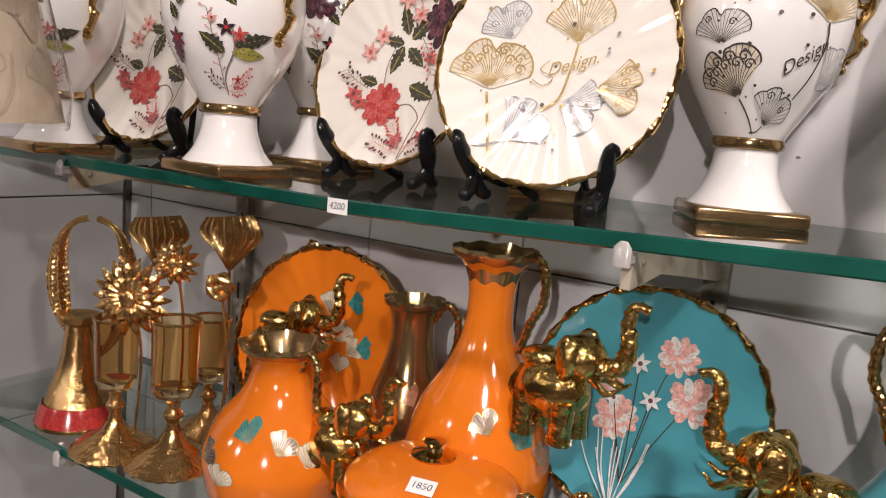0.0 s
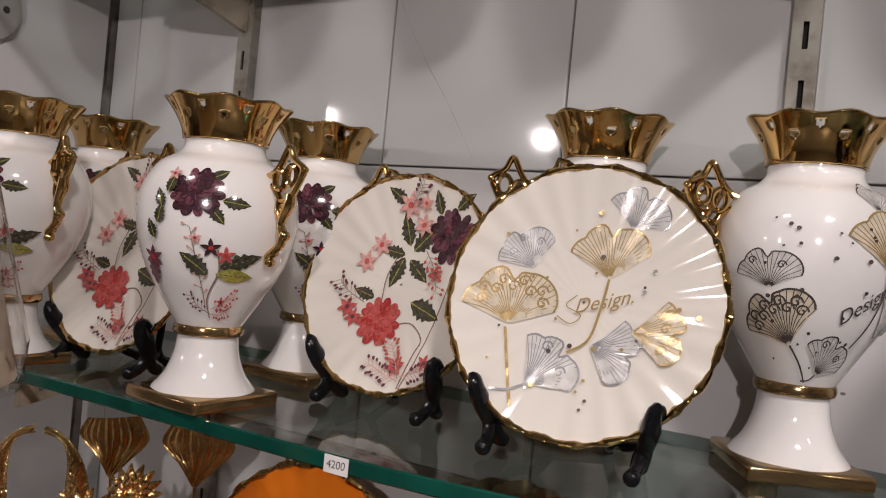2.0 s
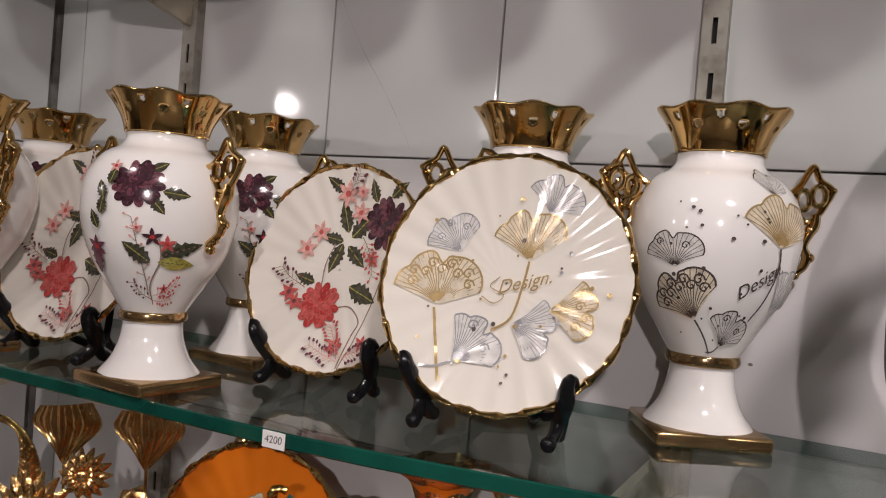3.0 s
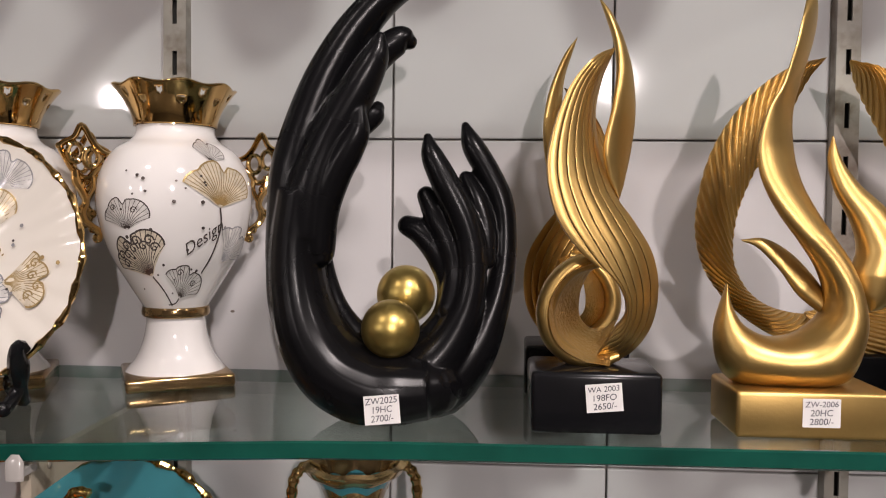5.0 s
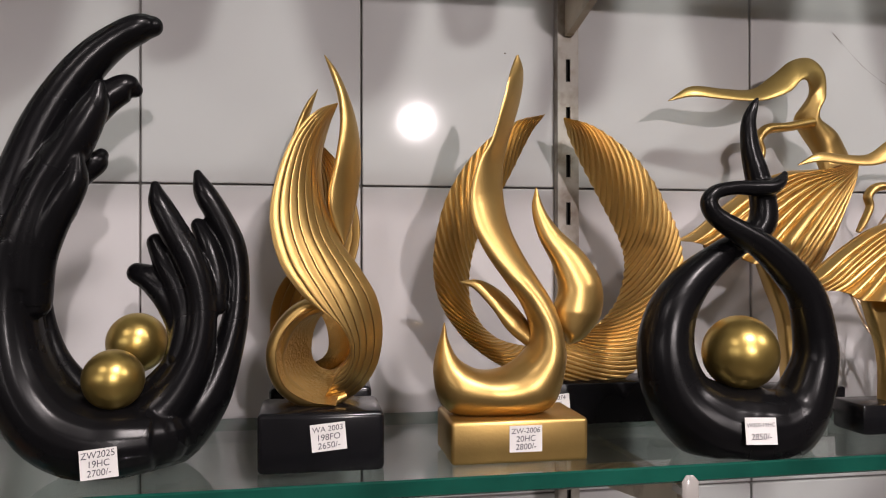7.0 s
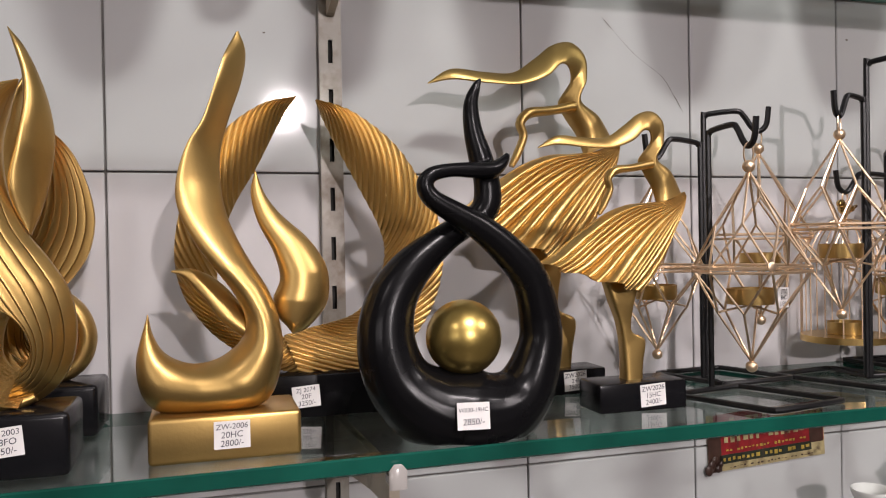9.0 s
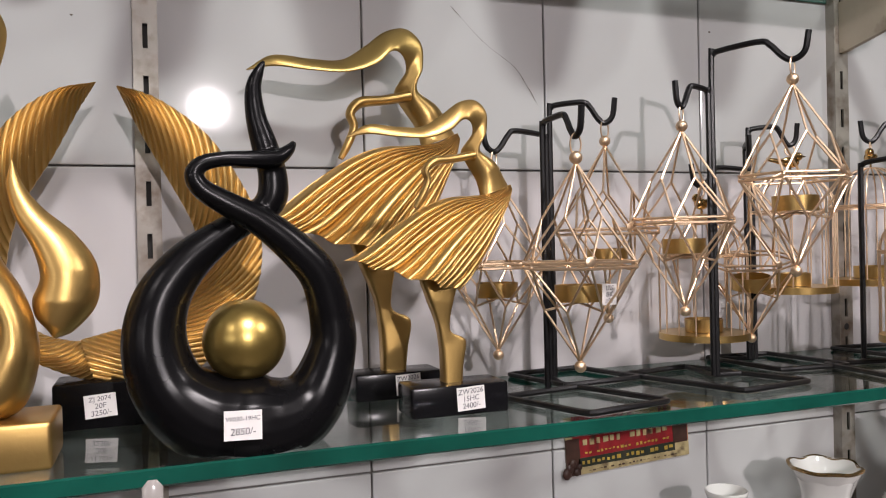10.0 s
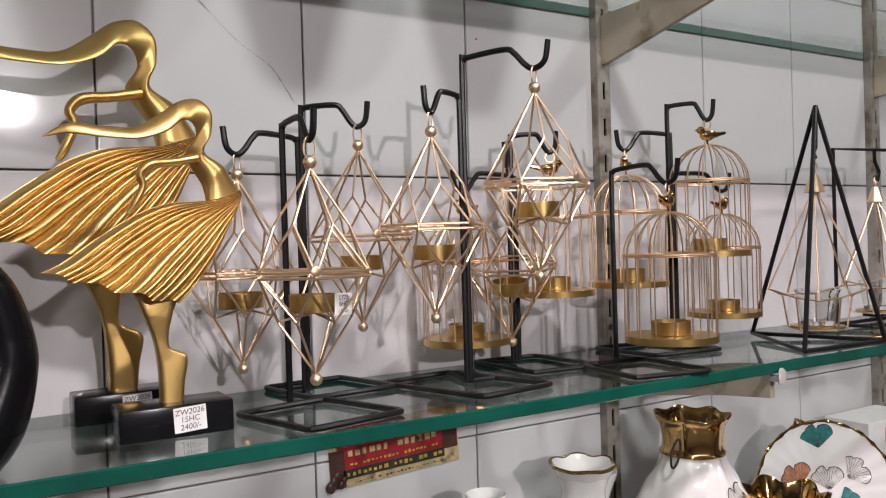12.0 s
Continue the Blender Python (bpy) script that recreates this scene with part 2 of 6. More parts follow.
def lathe(profile, seg=48, wave=None, n=0):
    """Turned shape from (radius, z); wave(theta, k) gives (dr, dz) at profile row k in 0..1."""
    pr = spline(profile, n) if n else np.array(profile, float)
    bm = bmesh.new()
    rows = []
    for i, (r, z) in enumerate(pr):
        row = []
        for a in np.linspace(0, 2 * math.pi, seg, endpoint=False):
            dr, dz = wave(a, i / (len(pr) - 1)) if wave else (0, 0)
            row.append(((r + dr) * math.cos(a), (r + dr) * math.sin(a), z + dz))
        rows.append(row)
    vs = add_grid(bm, rows, closed_v=True)
    for row, r in ((vs[0], pr[0][0]), (vs[-1], pr[-1][0])):
        if r < 0.002:
            bmesh.ops.pointmerge(bm, verts=row, merge_co=sum((v.co for v in row), Vector()) / len(row))
    return bm


def ribbon(left, right, n=40, m=24, thick=0.004, bulge=0.0, y0=lambda s: 0.0, across=0, along=0, groove=0.001, slant=0.0, twist=0.0, thin=0.0, wander=0.0):
    """A carved band between two curves of (x, z): across = flutes side by side, along = flutes one after another."""
    a, b = spline(left, n), spline(right, n)
    bm = bmesh.new()
    front = []
    for i in range(n):
        s = i / (n - 1)
        f, k = [], []
        w = np.hypot(*(b[i] - a[i]))
        fade = min(1.0, w / 0.015)
        for j in range(m):
            c = j / (m - 1)
            x, z = a[i] * (1 - c) + b[i] * c
            yy = y0(s) - bulge * fade * math.sin(math.pi * c) + twist * (c - 0.5) * fade
            if across:
                f0 = abs(math.sin(math.pi * (across * c + wander * math.sin(6.3 * (1.6 * c + 0.7 * s)))))
                yy += groove * fade * ((f0 * f0 if wander else f0) if not thin else 1 - f0 ** thin)
            if along:
                yy += groove * fade * abs(math.sin(math.pi * along * (s + slant * c)))
            e = thick * fade * (0.35 + 0.65 * math.sin(math.pi * min(max(c, 0.03), 0.97)) ** 0.5)
            f.append((x, yy - e / 2, z))
            k.append((x, yy + e / 2, z))
        front.append(f + k[::-1])
    add = add_grid(bm, front, closed_v=True)
    bm.faces.new(add[0][::-1])
    bm.faces.new(add[-1])
    return bm


def blade(left, right, depth, y0=lambda s: 0.0, twist=(0.0, 0.0), n=60, square=1.0, seg=28):
    """A solid tongue between two curves of (x, z), with half its thickness given along it."""
    a, b = spline(left, n), spline(right, n)
    d = np.interp(np.linspace(0, 1, n), np.linspace(0, 1, len(depth)), depth)
    tw = np.interp(np.linspace(0, 1, n), np.linspace(0, 1, len(twist)), twist)
    bm = bmesh.new()
    rows = []
    for i in range(n):
        s = i / (n - 1)
        row = []
        for t in np.linspace(0, 2 * math.pi, seg, endpoint=False):
            c, h = math.cos(t), math.sin(t)
            c = math.copysign(abs(c) ** square, c)
            h = math.copysign(abs(h) ** square, h)
            x, z = (a[i] + b[i]) / 2 + (b[i] - a[i]) / 2 * c
            row.append((x, y0(s) + d[i] * h + tw[i] * c / 2 * min(1.0, np.hypot(*(b[i] - a[i])) / 0.02), z))
        rows.append(row)
    vs = add_grid(bm, rows, closed_v=True)
    bm.faces.new(vs[0][::-1])
    bm.faces.new(vs[-1])
    return bm


def fuse(ob, voxel=0.0013, rounds=6):
    """Melts overlapping limbs into one cast skin."""
    r = ob.modifiers.new("cast", "REMESH")
    r.mode, r.voxel_size, r.use_smooth_shade = "VOXEL", voxel, True
    s = ob.modifiers.new("soften", "SMOOTH")
    s.factor, s.iterations = 0.5, rounds
    bpy.context.view_layer.update()
    me = bpy.data.meshes.new_from_object(ob.evaluated_get(bpy.context.evaluated_depsgraph_get()))
    ob.modifiers.clear()
    ob.data = me
    for f in me.polygons:
        f.use_smooth = True
    return ob


def merge_into(bm, extra):
    me = bpy.data.meshes.new("join")
    extra.to_mesh(me)
    bm.from_mesh(me)
    extra.free()
    bpy.data.meshes.remove(me)


def text_mesh(body, size):
    """The built-in font as flat triangles: a list of 2D points and faces, centred."""
    cu = bpy.data.curves.new("lettering", "FONT")
    cu.body, cu.size, cu.align_x, cu.align_y = body, size, "CENTER", "CENTER"
    cu.space_line = 0.8
    ob = new("lettering", cu)
    bpy.context.view_layer.update()
    me = bpy.data.meshes.new_from_object(ob.evaluated_get(bpy.context.evaluated_depsgraph_get()))
    pts, faces = [tuple(v.co[:2]) for v in me.vertices], [tuple(f.vertices) for f in me.polygons]
    bpy.data.objects.remove(ob)
    bpy.data.meshes.remove(me)
    return pts, faces


class Print:
    """Thin printed shapes laid on a surface: on(u, v, lift) gives the point."""

    def __init__(self, on):
        self.on, self.bms, self.lift = on, {}, 0.0003
        self.cur, self.count, self.names = None, 0, {}

    def bm(self, ink):
        key = (self.cur if self.cur is not None else self.begin("stroke"), ink)
        if self.names.get(key[0]) == "stroke":
            self.cur = None
        if key not in self.bms:
            self.bms[key] = bmesh.new()
        return self.bms[key]

    def begin(self, name):
        self.count += 1
        self.cur = self.count
        self.names[self.count] = name
        return self.count

    def end(self):
        self.cur = None

    def grid(self, ink, rows):
        add_grid(self.bm(ink), [[self.on(u, v, self.lift) for u, v in r] for r in rows])
        self.lift += 0.000012

    def line(self, ink, pts, w, n=0, taper=0.0):
        q = spline(pts, n or 4 * len(pts))
        d = np.gradient(q, axis=0)
        d /= np.linalg.norm(d, axis=1)[:, None] + 1e-9
        nrm = np.stack([-d[:, 1], d[:, 0]], 1)
        k = np.linspace(1, 1 - taper, len(q))[:, None] * w / 2
        self.grid(ink, [list(map(tuple, q + nrm * k)), list(map(tuple, q - nrm * k))])

    def leaf(self, ink, x, y, length, width, angle, vein="", jag=0.0):
        ca, sa = math.cos(angle), math.sin(angle)
        rows = []
        for c in (-1, -0.5, 0, 0.5, 1):
            row = []
            for s in np.linspace(0, 1, 13):
                h = width / 2 * math.sin(math.pi * s ** 0.8) * c * (1 + jag * math.sin(s * 34))
                row.append((x + ca * length * s - sa * h, y + sa * length * s + ca * h))
            rows.append(row)
        self.grid(ink, rows)
        if vein:
            self.line(vein, [(x, y), (x + ca * length * 0.9, y + sa * length * 0.9)], width * 0.07)

    def dot(self, ink, x, y, r, k=1.0, angle=0.0):
        rows = []
        for rr in (0.02, 0.5, 1.0):
            rows.append([(x + r * rr * (math.cos(a) * math.cos(angle) - k * math.sin(a) * math.sin(angle)),
                          y + r * rr * (math.cos(a) * math.sin(angle) + k * math.sin(a) * math.cos(angle))) for a in np.linspace(0, 2 * math.pi, 13)])
        self.grid(ink, rows)

    def blossom(self, inks, x, y, r, rnd):
        """A full many-petalled flower head, outer petals first."""
        self.begin("blossom")
        for k, (count, rad, size) in enumerate(((13, 0.78, 0.30), (11, 0.58, 0.28), (9, 0.38, 0.24), (6, 0.18, 0.2))):
            for i in range(count):
                a = 2 * math.pi * (i + 0.5 * k) / count + rnd.uniform(-0.15, 0.15)
                px, py = x + r * rad * math.cos(a), y + r * rad * math.sin(a)
                self.dot(inks[(i + k) % len(inks)], px, py, r * size * rnd.uniform(0.85, 1.15), 0.7, a)
                self.line(inks[(i + k + 1) % len(inks)], [(x + r * rad * 0.6 * math.cos(a), y + r * rad * 0.6 * math.sin(a)), (px + r * size * 0.6 * math.cos(a + 0.3), py + r * size * 0.6 * math.sin(a + 0.3))], r * 0.045)
        self.dot(inks[-1], x, y, r * 0.14)
        self.end()

    def star_flower(self, ink, x, y, r, petals=5, centre="red"):
        self.begin("blossom")
        for i in range(petals):
            self.leaf(ink, x, y, r, r * 0.42, 2 * math.pi * i / petals + 0.4)
        self.dot(centre, x, y, r * 0.22)
        self.end()

    def sprig(self, ink, pts, w, buds, bud_ink, rnd, size=0.003):
        self.begin("sprig")
        self.line(ink, pts, w, taper=0.5)
        q = spline(pts, buds * 2 + 2)
        for i, (a, b) in enumerate(q[2:]):
            s = 1 if i % 2 else -1
            ang = math.atan2(q[-1][1] - q[0][1], q[-1][0] - q[0][0]) + s * rnd.uniform(0.6, 1.1)
            L = size * rnd.uniform(1.2, 2.2)
            self.line(ink, [(a, b), (a + L * math.cos(ang), b + L * math.sin(ang))], w * 0.6)
            self.dot(bud_ink, a + L * math.cos(ang), b + L * math.sin(ang), size * 0.45, 0.7, ang)
        self.end()

    def ginkgo(self, fill, rib, x, y, size, angle, spread=1.25, ribs=15, curls=0, stem=0.0, rib_width=0.015):
        self.begin("ginkgo_leaf")

        def edge(f):
            return size * (0.86 + 0.10 * abs(math.sin(2.5 * math.pi * f)) ** 0.6 - 0.22 * math.exp(-((f - 0.5) / 0.045) ** 2) - 0.12 * (abs(2 * f - 1)) ** 3)
        if fill:
            self.grid(fill, [[(x + edge(f) * rr * math.cos(angle + (f - 0.5) * 2 * spread), y + edge(f) * rr * math.sin(angle + (f - 0.5) * 2 * spread)) for f in np.linspace(0, 1, 41)] for rr in (0.03, 0.35, 0.7, 1.0)])
        for i in range(ribs):
            f = i / (ribs - 1)
            a = angle + (f - 0.5) * 2 * spread
            b = angle + (f - 0.5) * 1.5 * spread
            e = edge(f)
            self.line(rib, [(x + e * 0.08 * math.cos(b), y + e * 0.08 * math.sin(b)), (x + e * 0.5 * math.cos((a + b) / 2), y + e * 0.5 * math.sin((a + b) / 2)), (x + e * math.cos(a), y + e * math.sin(a))], size * rib_width, 7)
        self.line(rib, [(x + edge(f) * math.cos(angle + (f - 0.5) * 2 * spread), y + edge(f) * math.sin(angle + (f - 0.5) * 2 * spread)) for f in np.linspace(0, 1, 30)], size * 0.035, 50)
        for i in range(curls):
            f = (i + 0.5) / curls
            a = angle + (f - 0.5) * 1.7 * spread
            cx, cy = x + size * (0.62 + 0.12 * (i % 2)) * math.cos(a), y + size * (0.62 + 0.12 * (i % 2)) * math.sin(a)
            self.line(rib, [(cx + size * 0.11 * (1 - k / 10) * math.cos(k * 0.9), cy + size * 0.11 * (1 - k / 10) * math.sin(k * 0.9)) for k in range(10)], size * 0.03, 30)
        if stem:
            self.line(rib, [(x, y), (x - stem * 0.5 * math.cos(angle) + stem * 0.06, y - stem * 0.5 * math.sin(angle)), (x - stem * math.cos(angle - 0.2), y - stem * math.sin(angle - 0.2))], size * 0.05)
        self.end()

    def letters(self, ink, body, size, x, y, angle=0.0, shear=0.35):
        pts, faces = text_mesh(body, size)
        self.begin("lettering")
        bm = self.bm(ink)
        vs = []
        for a, b in pts:
            a += shear * b
            vs.append(bm.verts.new(self.on(x + a * math.cos(angle) - b * math.sin(angle), y + a * math.sin(angle) + b * math.cos(angle), self.lift + 0.0001)))
        for f in faces:
            if len(set(f)) > 2:
                bm.faces.new([vs[i] for i in f])
        self.end()

    def finish(self, parent, name="print"):
        for (piece, ink), bm in self.bms.items():
            what = self.names[piece]
            part(what if what != "stroke" else name, bm, INKS[ink], parent, smooth=False)


def label_card(parent, m, lines, w=0.023, h=0.018):
    """A small handwritten price sticker facing -y in its own frame."""
    card = part("price_sticker", box(-w / 2, w / 2, -0.0002, 0.0002, -h / 2, h / 2), M_PAPER, parent, "white handwritten price sticker", smooth=False)
    card.matrix_local = m
    pr = Print(lambda u, v, lift: (u, -0.0003 - 0.0001, v))
    step = h / (len(lines) + 0.3)
    for i, s in enumerate(lines):
        pr.letters("ink", s, min(step * 1.05, 1.55 * w / max(4, len(s))), 0, h / 2 - step * (i + 0.65), 0.03, 0.1)
    for bm in pr.bms.values():
        part("writing", bm, M_INK, card, smooth=False)
    return card


def shelf_z(x, y):
    """Height of the main glass shelf: it sags a little to the front on one side and lifts on the other."""
    k = 0.06 * min(max((x + 0.4) / 0.4, 0), 1) - 0.03 + 0.01 * min(max(x / 0.5, 0), 1)
    return 1.253 - k * y


# ---- the room ----
LEFT = -1.045
tagged(part("floor", box(-3.7, 3.7, -3.0, 0.2, -0.1, 0.0), M_FLOOR, smooth=False), "brown stone shop floor", "floor", kind="structure")
tagged(part("ceiling", box(-3.7, 3.7, -3.0, 0.2, 2.78, 2.9), M_CEIL, smooth=False), "plain white painted ceiling", "ceiling", kind="structure")
tagged(part("wall_south", box(-3.7, 3.7, -3.1, -3.0, 0, 2.78), M_WALLPAINT, smooth=False), "plain brownish painted shop wall", "wall", kind="structure")
tagged(part("wall_west", box(-3.8, -3.7, -3.0, 0.2, 0, 2.78), M_WALLPAINT, smooth=False), "plain brownish painted shop wall", "wall", kind="structure")
tagged(part("wall_east", box(3.7, 3.8, -3.0, 0.2, 0, 2.78), M_WALLPAINT, smooth=False), "plain brownish painted shop wall", "wall", kind="structure")
wall_north = tagged(part("wall_north", box(-3.7, 3.7, 0.006, 0.2, 0, 2.78), M_GROUT, smooth=False), "display wall of off-white glazed tiles with dark joints", "wall", kind="structure")
side_wall = tagged(part("wall_return", box(-1.25, LEFT - 0.006, -0.46, 0.004, 0, 2.78), M_GROUT, smooth=False), "short side wall with off-white glazed tiles", "wall", kind="structure")

for lx, lz, watts in WALL_LAMPS:
    t = thing("wall_lamp", pose(lx, -3.0, lz), "round white lit wall lamp", "lamp", "lamps on the far wall")
    part("housing", lathe([(0.001, 0), (0.08, 0), (0.085, 0.02), (0.08, 0.14), (0.07, 0.15)], 40), M_RIM, t).matrix_local = pose(0, 0, 0, -90)
    part("diffuser", lathe([(0.001, 0.148), (0.022, 0.147), (0.030, 0.143)], 40), M_LAMP, t, "glowing diffuser").matrix_local = pose(0, 0, 0, -90)
for lx, ly, watts in CEILING_LAMPS:
    t = thing("ceiling_light", pose(lx, ly, 2.78), "round white lit ceiling light", "lamp", "ceiling lights")
    part("housing", lathe([(0.001, 0), (0.15, 0), (0.15, -0.03), (0.135, -0.035)], 40), M_RIM, t)
    part("diffuser", lathe([(0.001, -0.034), (0.1, -0.034), (0.134, -0.031)], 40), M_LAMP, t, "glowing diffuser")

# ---- uprights, brackets, glass shelves ----
UPRIGHTS = (-0.8, -0.2, 0.4, 1.2, 1.8)
PITCH = 0.0465


def upright():
    bm = bmesh.new()
    w, d = 0.0105, 0.013
    z0, z1 = 0.55, 2.3
    add_box(bm, -w, -0.0022, -d, -d + 0.002, z0, z1)
    add_box(bm, 0.0022, w, -d, -d + 0.002, z0, z1)
    add_box(bm, -w, -w + 0.002, -d + 0.002, 0, z0, z1)
    add_box(bm, w - 0.002, w, -d + 0.002, 0, z0, z1)
    z = 1.443 - PITCH * 19
    while z < z1 - PITCH:
        add_box(bm, -0.0022, 0.0022, -d, -d + 0.002, z + 0.011, z + PITCH - 0.011)
        z += PITCH
    return bm


for i, ux in enumerate(UPRIGHTS):
    u = thing("slotted_upright", pose(ux, 0, 0), "worn grey-beige slotted steel shelf upright fixed to tiles", "shelf upright", "shelf uprights")
    part("channel", upright(), M_STEEL, u, smooth=False)
    # near-black strip paints the shade inside the channel
    part("backing", box(-0.008, 0.008, -0.006, -0.001, 0.55, 2.3), M_DARK, u, "dark strip painted as shade behind the slots", smooth=False)
    part("screw", ball((0, -0.013, 1.443 - 0.0465 * 3.5), 0.004, 10, (1, 0.4, 1)), M_DARK, u)


def bracket(ux, top_back, top_front, deep, depth=0.25, nose=0.014):
    """A tapered sheet-steel arm, from the upright to the front edge of a glass."""
    b = thing("shelf_bracket", pose(ux, 0, 0), "worn beige sheet-steel bracket carrying a glass shelf", "shelf bracket", "shelf brackets")
    bm = bmesh.new()
    rows = []
    for x in (-0.0035, 0.0035):
        rows.append([(x, -0.0135, top_back), (x, -depth, top_front), (x, -depth, top_front - nose), (x, -depth * 0.75, top_back - deep * 0.45), (x, -0.02, top_back - deep), (x, -0.0135, top_back - deep)])
    vs = add_grid(bm, rows, closed_v=True)
    bm.faces.new(vs[0][::-1])
    bm.faces.new(vs[1])
    part("arm", bm, M_BRACKET, b, smooth=False)
    part("stud", ball((0.004, -depth + 0.02, top_front - 0.008), 0.0025, 8, (0.5, 1, 1)), M_STEEL, b)
    bm = bmesh.new()
    add_tube(bm, [(0, -depth - 0.012, top_front - 0.008), (0, -depth - 0.012, top_front + 0.004), (0, -depth - 0.011, top_front + 0.008)], [0.006, 0.006, 0.0025], 14, 0.35)
    add_box(bm, -0.005, 0.005, -depth - 0.012, -depth + 0.004, top_front - 0.006, top_front - 0.001)
    part("end_clip", bm, M_CLIP, b, "translucent white plastic clip")
    return b


def glass_shelf(name, x0, x1, zf, depth, label):
    """A 12 mm sheet: clear faces and a deep green polished edge."""
    s = tagged(new(name), label, "glass shelf", "glass shelves")
    for what in ("top_face", "bottom_face"):
        bm = bmesh.new()
        dz = 0.0 if what == "top_face" else -0.0115
        add_grid(bm, [[(x, y, zf(x, y) + dz) for y in np.linspace(-depth, -0.002, 8)] for x in np.linspace(x0, x1, 40)])
        part(what, bm, M_SHEET, s)
    bm = bmesh.new()
    prof = [(0.0012, 0.0), (0, -0.0012), (0, -0.0103), (0.0012, -0.0115)]
    add_grid(bm, [[(x, -depth + a - 0.0006, zf(x, -depth) + b) for a, b in prof] for x in np.linspace(x0, x1, 60)])
    part("polished_edge", bm, M_EDGE, s, "deep green polished glass edge")
    bm = bmesh.new()
    add_grid(bm, [[(x, -0.0022, zf(x, 0) + b) for b in (0, -0.0115)] for x in np.linspace(x0, x1, 30)])
    part("back_edge", bm, M_EDGE, s, "green glass edge against the wall")
    return s


LOW = 0.93
TOP = 1.69
glass_shelf("main_glass_shelf", LEFT + 0.004, 2.3, shelf_z, 0.257, "clear glass shelf with green edge crowded with ornaments")
glass_shelf("lower_glass_shelf", LEFT + 0.004, 2.3, lambda x, y: LOW, 0.257, "clear glass shelf with green edge holding coloured ceramics")
glass_shelf("upper_glass_shelf", LEFT + 0.004, 2.3, lambda x, y: TOP, 0.257, "empty clear glass shelf above the ornaments")
for ux in UPRIGHTS:
    bracket(ux, shelf_z(ux, 0) - 0.013, shelf_z(ux, -0.25) - 0.0135, 0.046, nose=0.024)
    bracket(ux, LOW - 0.0125, LOW - 0.0125, 0.028)
    bracket(ux, TOP - 0.0125, TOP - 0.0125, 0.062)


# ---- white and gold vases ----
BODY = [(0.0245, 0.062), (0.028, 0.068), (0.040, 0.088), (0.0535, 0.112), (0.0615, 0.138), (0.0635, 0.160), (0.060, 0.180), (0.050, 0.197), (0.037, 0.206), (0.0325, 0.212), (0.032, 0.218)]
BODY_FINE = spline(BODY, 200)


def body_radius(z):
    return float(np.interp(z, BODY_FINE[:, 1], BODY_FINE[:, 0]))


def heart(u, v):
    u, v = u * 1.2, v * 1.2
    return (u * u + v * v - 0.6) ** 3 - u * u * v ** 3 < 0


def collar():
    bm = bmesh.new()
    rows, seg, nr = [], 168, 26
    for i in range(nr + 1):
        k = i / nr
        r = 0.032 + 0.0165 * k ** 1.7
        row = []
        for a in np.linspace(0, 2 * math.pi, seg, endpoint=False):
            wave = 0.6 * math.cos(8 * a) * k ** 3
            row.append(((r + 0.0022 * wave) * math.cos(a), (r + 0.0022 * wave) * math.sin(a), 0.2185 + 0.0335 * k + 0.0020 * wave))
        rows.append(row)
    vs = add_grid(bm, rows, closed_v=True)
    gone = []
    for f in bm.faces:
        c = f.calc_center_median()
        a = math.atan2(c.y, c.x) / (2 * math.pi) * 16
        j = round(a)
        zc = 0.2440 if j % 2 else 0.2375
        rr = math.hypot(c.x, c.y)
        if heart((a - j) * 2 * math.pi * rr / 16 / 0.0042, (zc - c.z) / -0.0042 + 0.1):
            gone.append(f)
    bmesh.ops.delete(bm, geom=gone, context="FACES")
    return bm


def ear(side):
    """Openwork scroll: a pointed lozenge with two eyes, and a stem that curls down the shoulder."""
    bm = bmesh.new()

    def run(pts, r, n, closed=False):
        q = spline(pts, n)
        add_tube(bm, [(side * a, 0, b) for a, b in q], r, 9, 1.25, closed=closed)

    edge = [(0.046, 0.191), (0.057, 0.194), (0.065, 0.202), (0.073, 0.216), (0.079, 0.206), (0.089, 0.199), (0.085, 0.188), (0.078, 0.177), (0.069, 0.173), (0.062, 0.181), (0.047, 0.189)]
    run(edge, 0.0026, 50)
    for cx, cz in ((0.0665, 0.1895), (0.0785, 0.1935)):
        add_tube(bm, [(side * (cx + 0.0055 * math.cos(a)), -0.0008, cz + 0.0078 * math.sin(a)) for a in np.linspace(0, 2 * math.pi, 18, endpoint=False)], 0.0023, 8, 1.4, closed=True)
    stem = spline([(0.078, 0.179, 0.0036), (0.077, 0.170, 0.0042), (0.0725, 0.161, 0.0034), (0.0705, 0.153, 0.0030), (0.0735, 0.146, 0.0036), (0.0715, 0.138, 0.0032), (0.066, 0.133, 0.0030), (0.061, 0.128, 0.0034), (0.061, 0.121, 0.0026)], 46)
    add_tube(bm, [(side * a, 0, b) for a, b, _ in stem], list(stem[:, 2]), 9, 1.25)
    run([(0.066, 0.176), (0.0655, 0.166), (0.069, 0.158), (0.072, 0.152)], 0.0022, 18)
    for a, b, r in ((0.0735, 0.2155, 0.0028), (0.090, 0.1985, 0.0030), (0.048, 0.190, 0.0038), (0.0755, 0.1455, 0.0042), (0.062, 0.1235, 0.0042), (0.0655, 0.131, 0.0036), (0.074, 0.167, 0.0040)):
        add_ball(bm, (side * a, 0, b), r, 10, (1, 1.2, 1))
    return bm


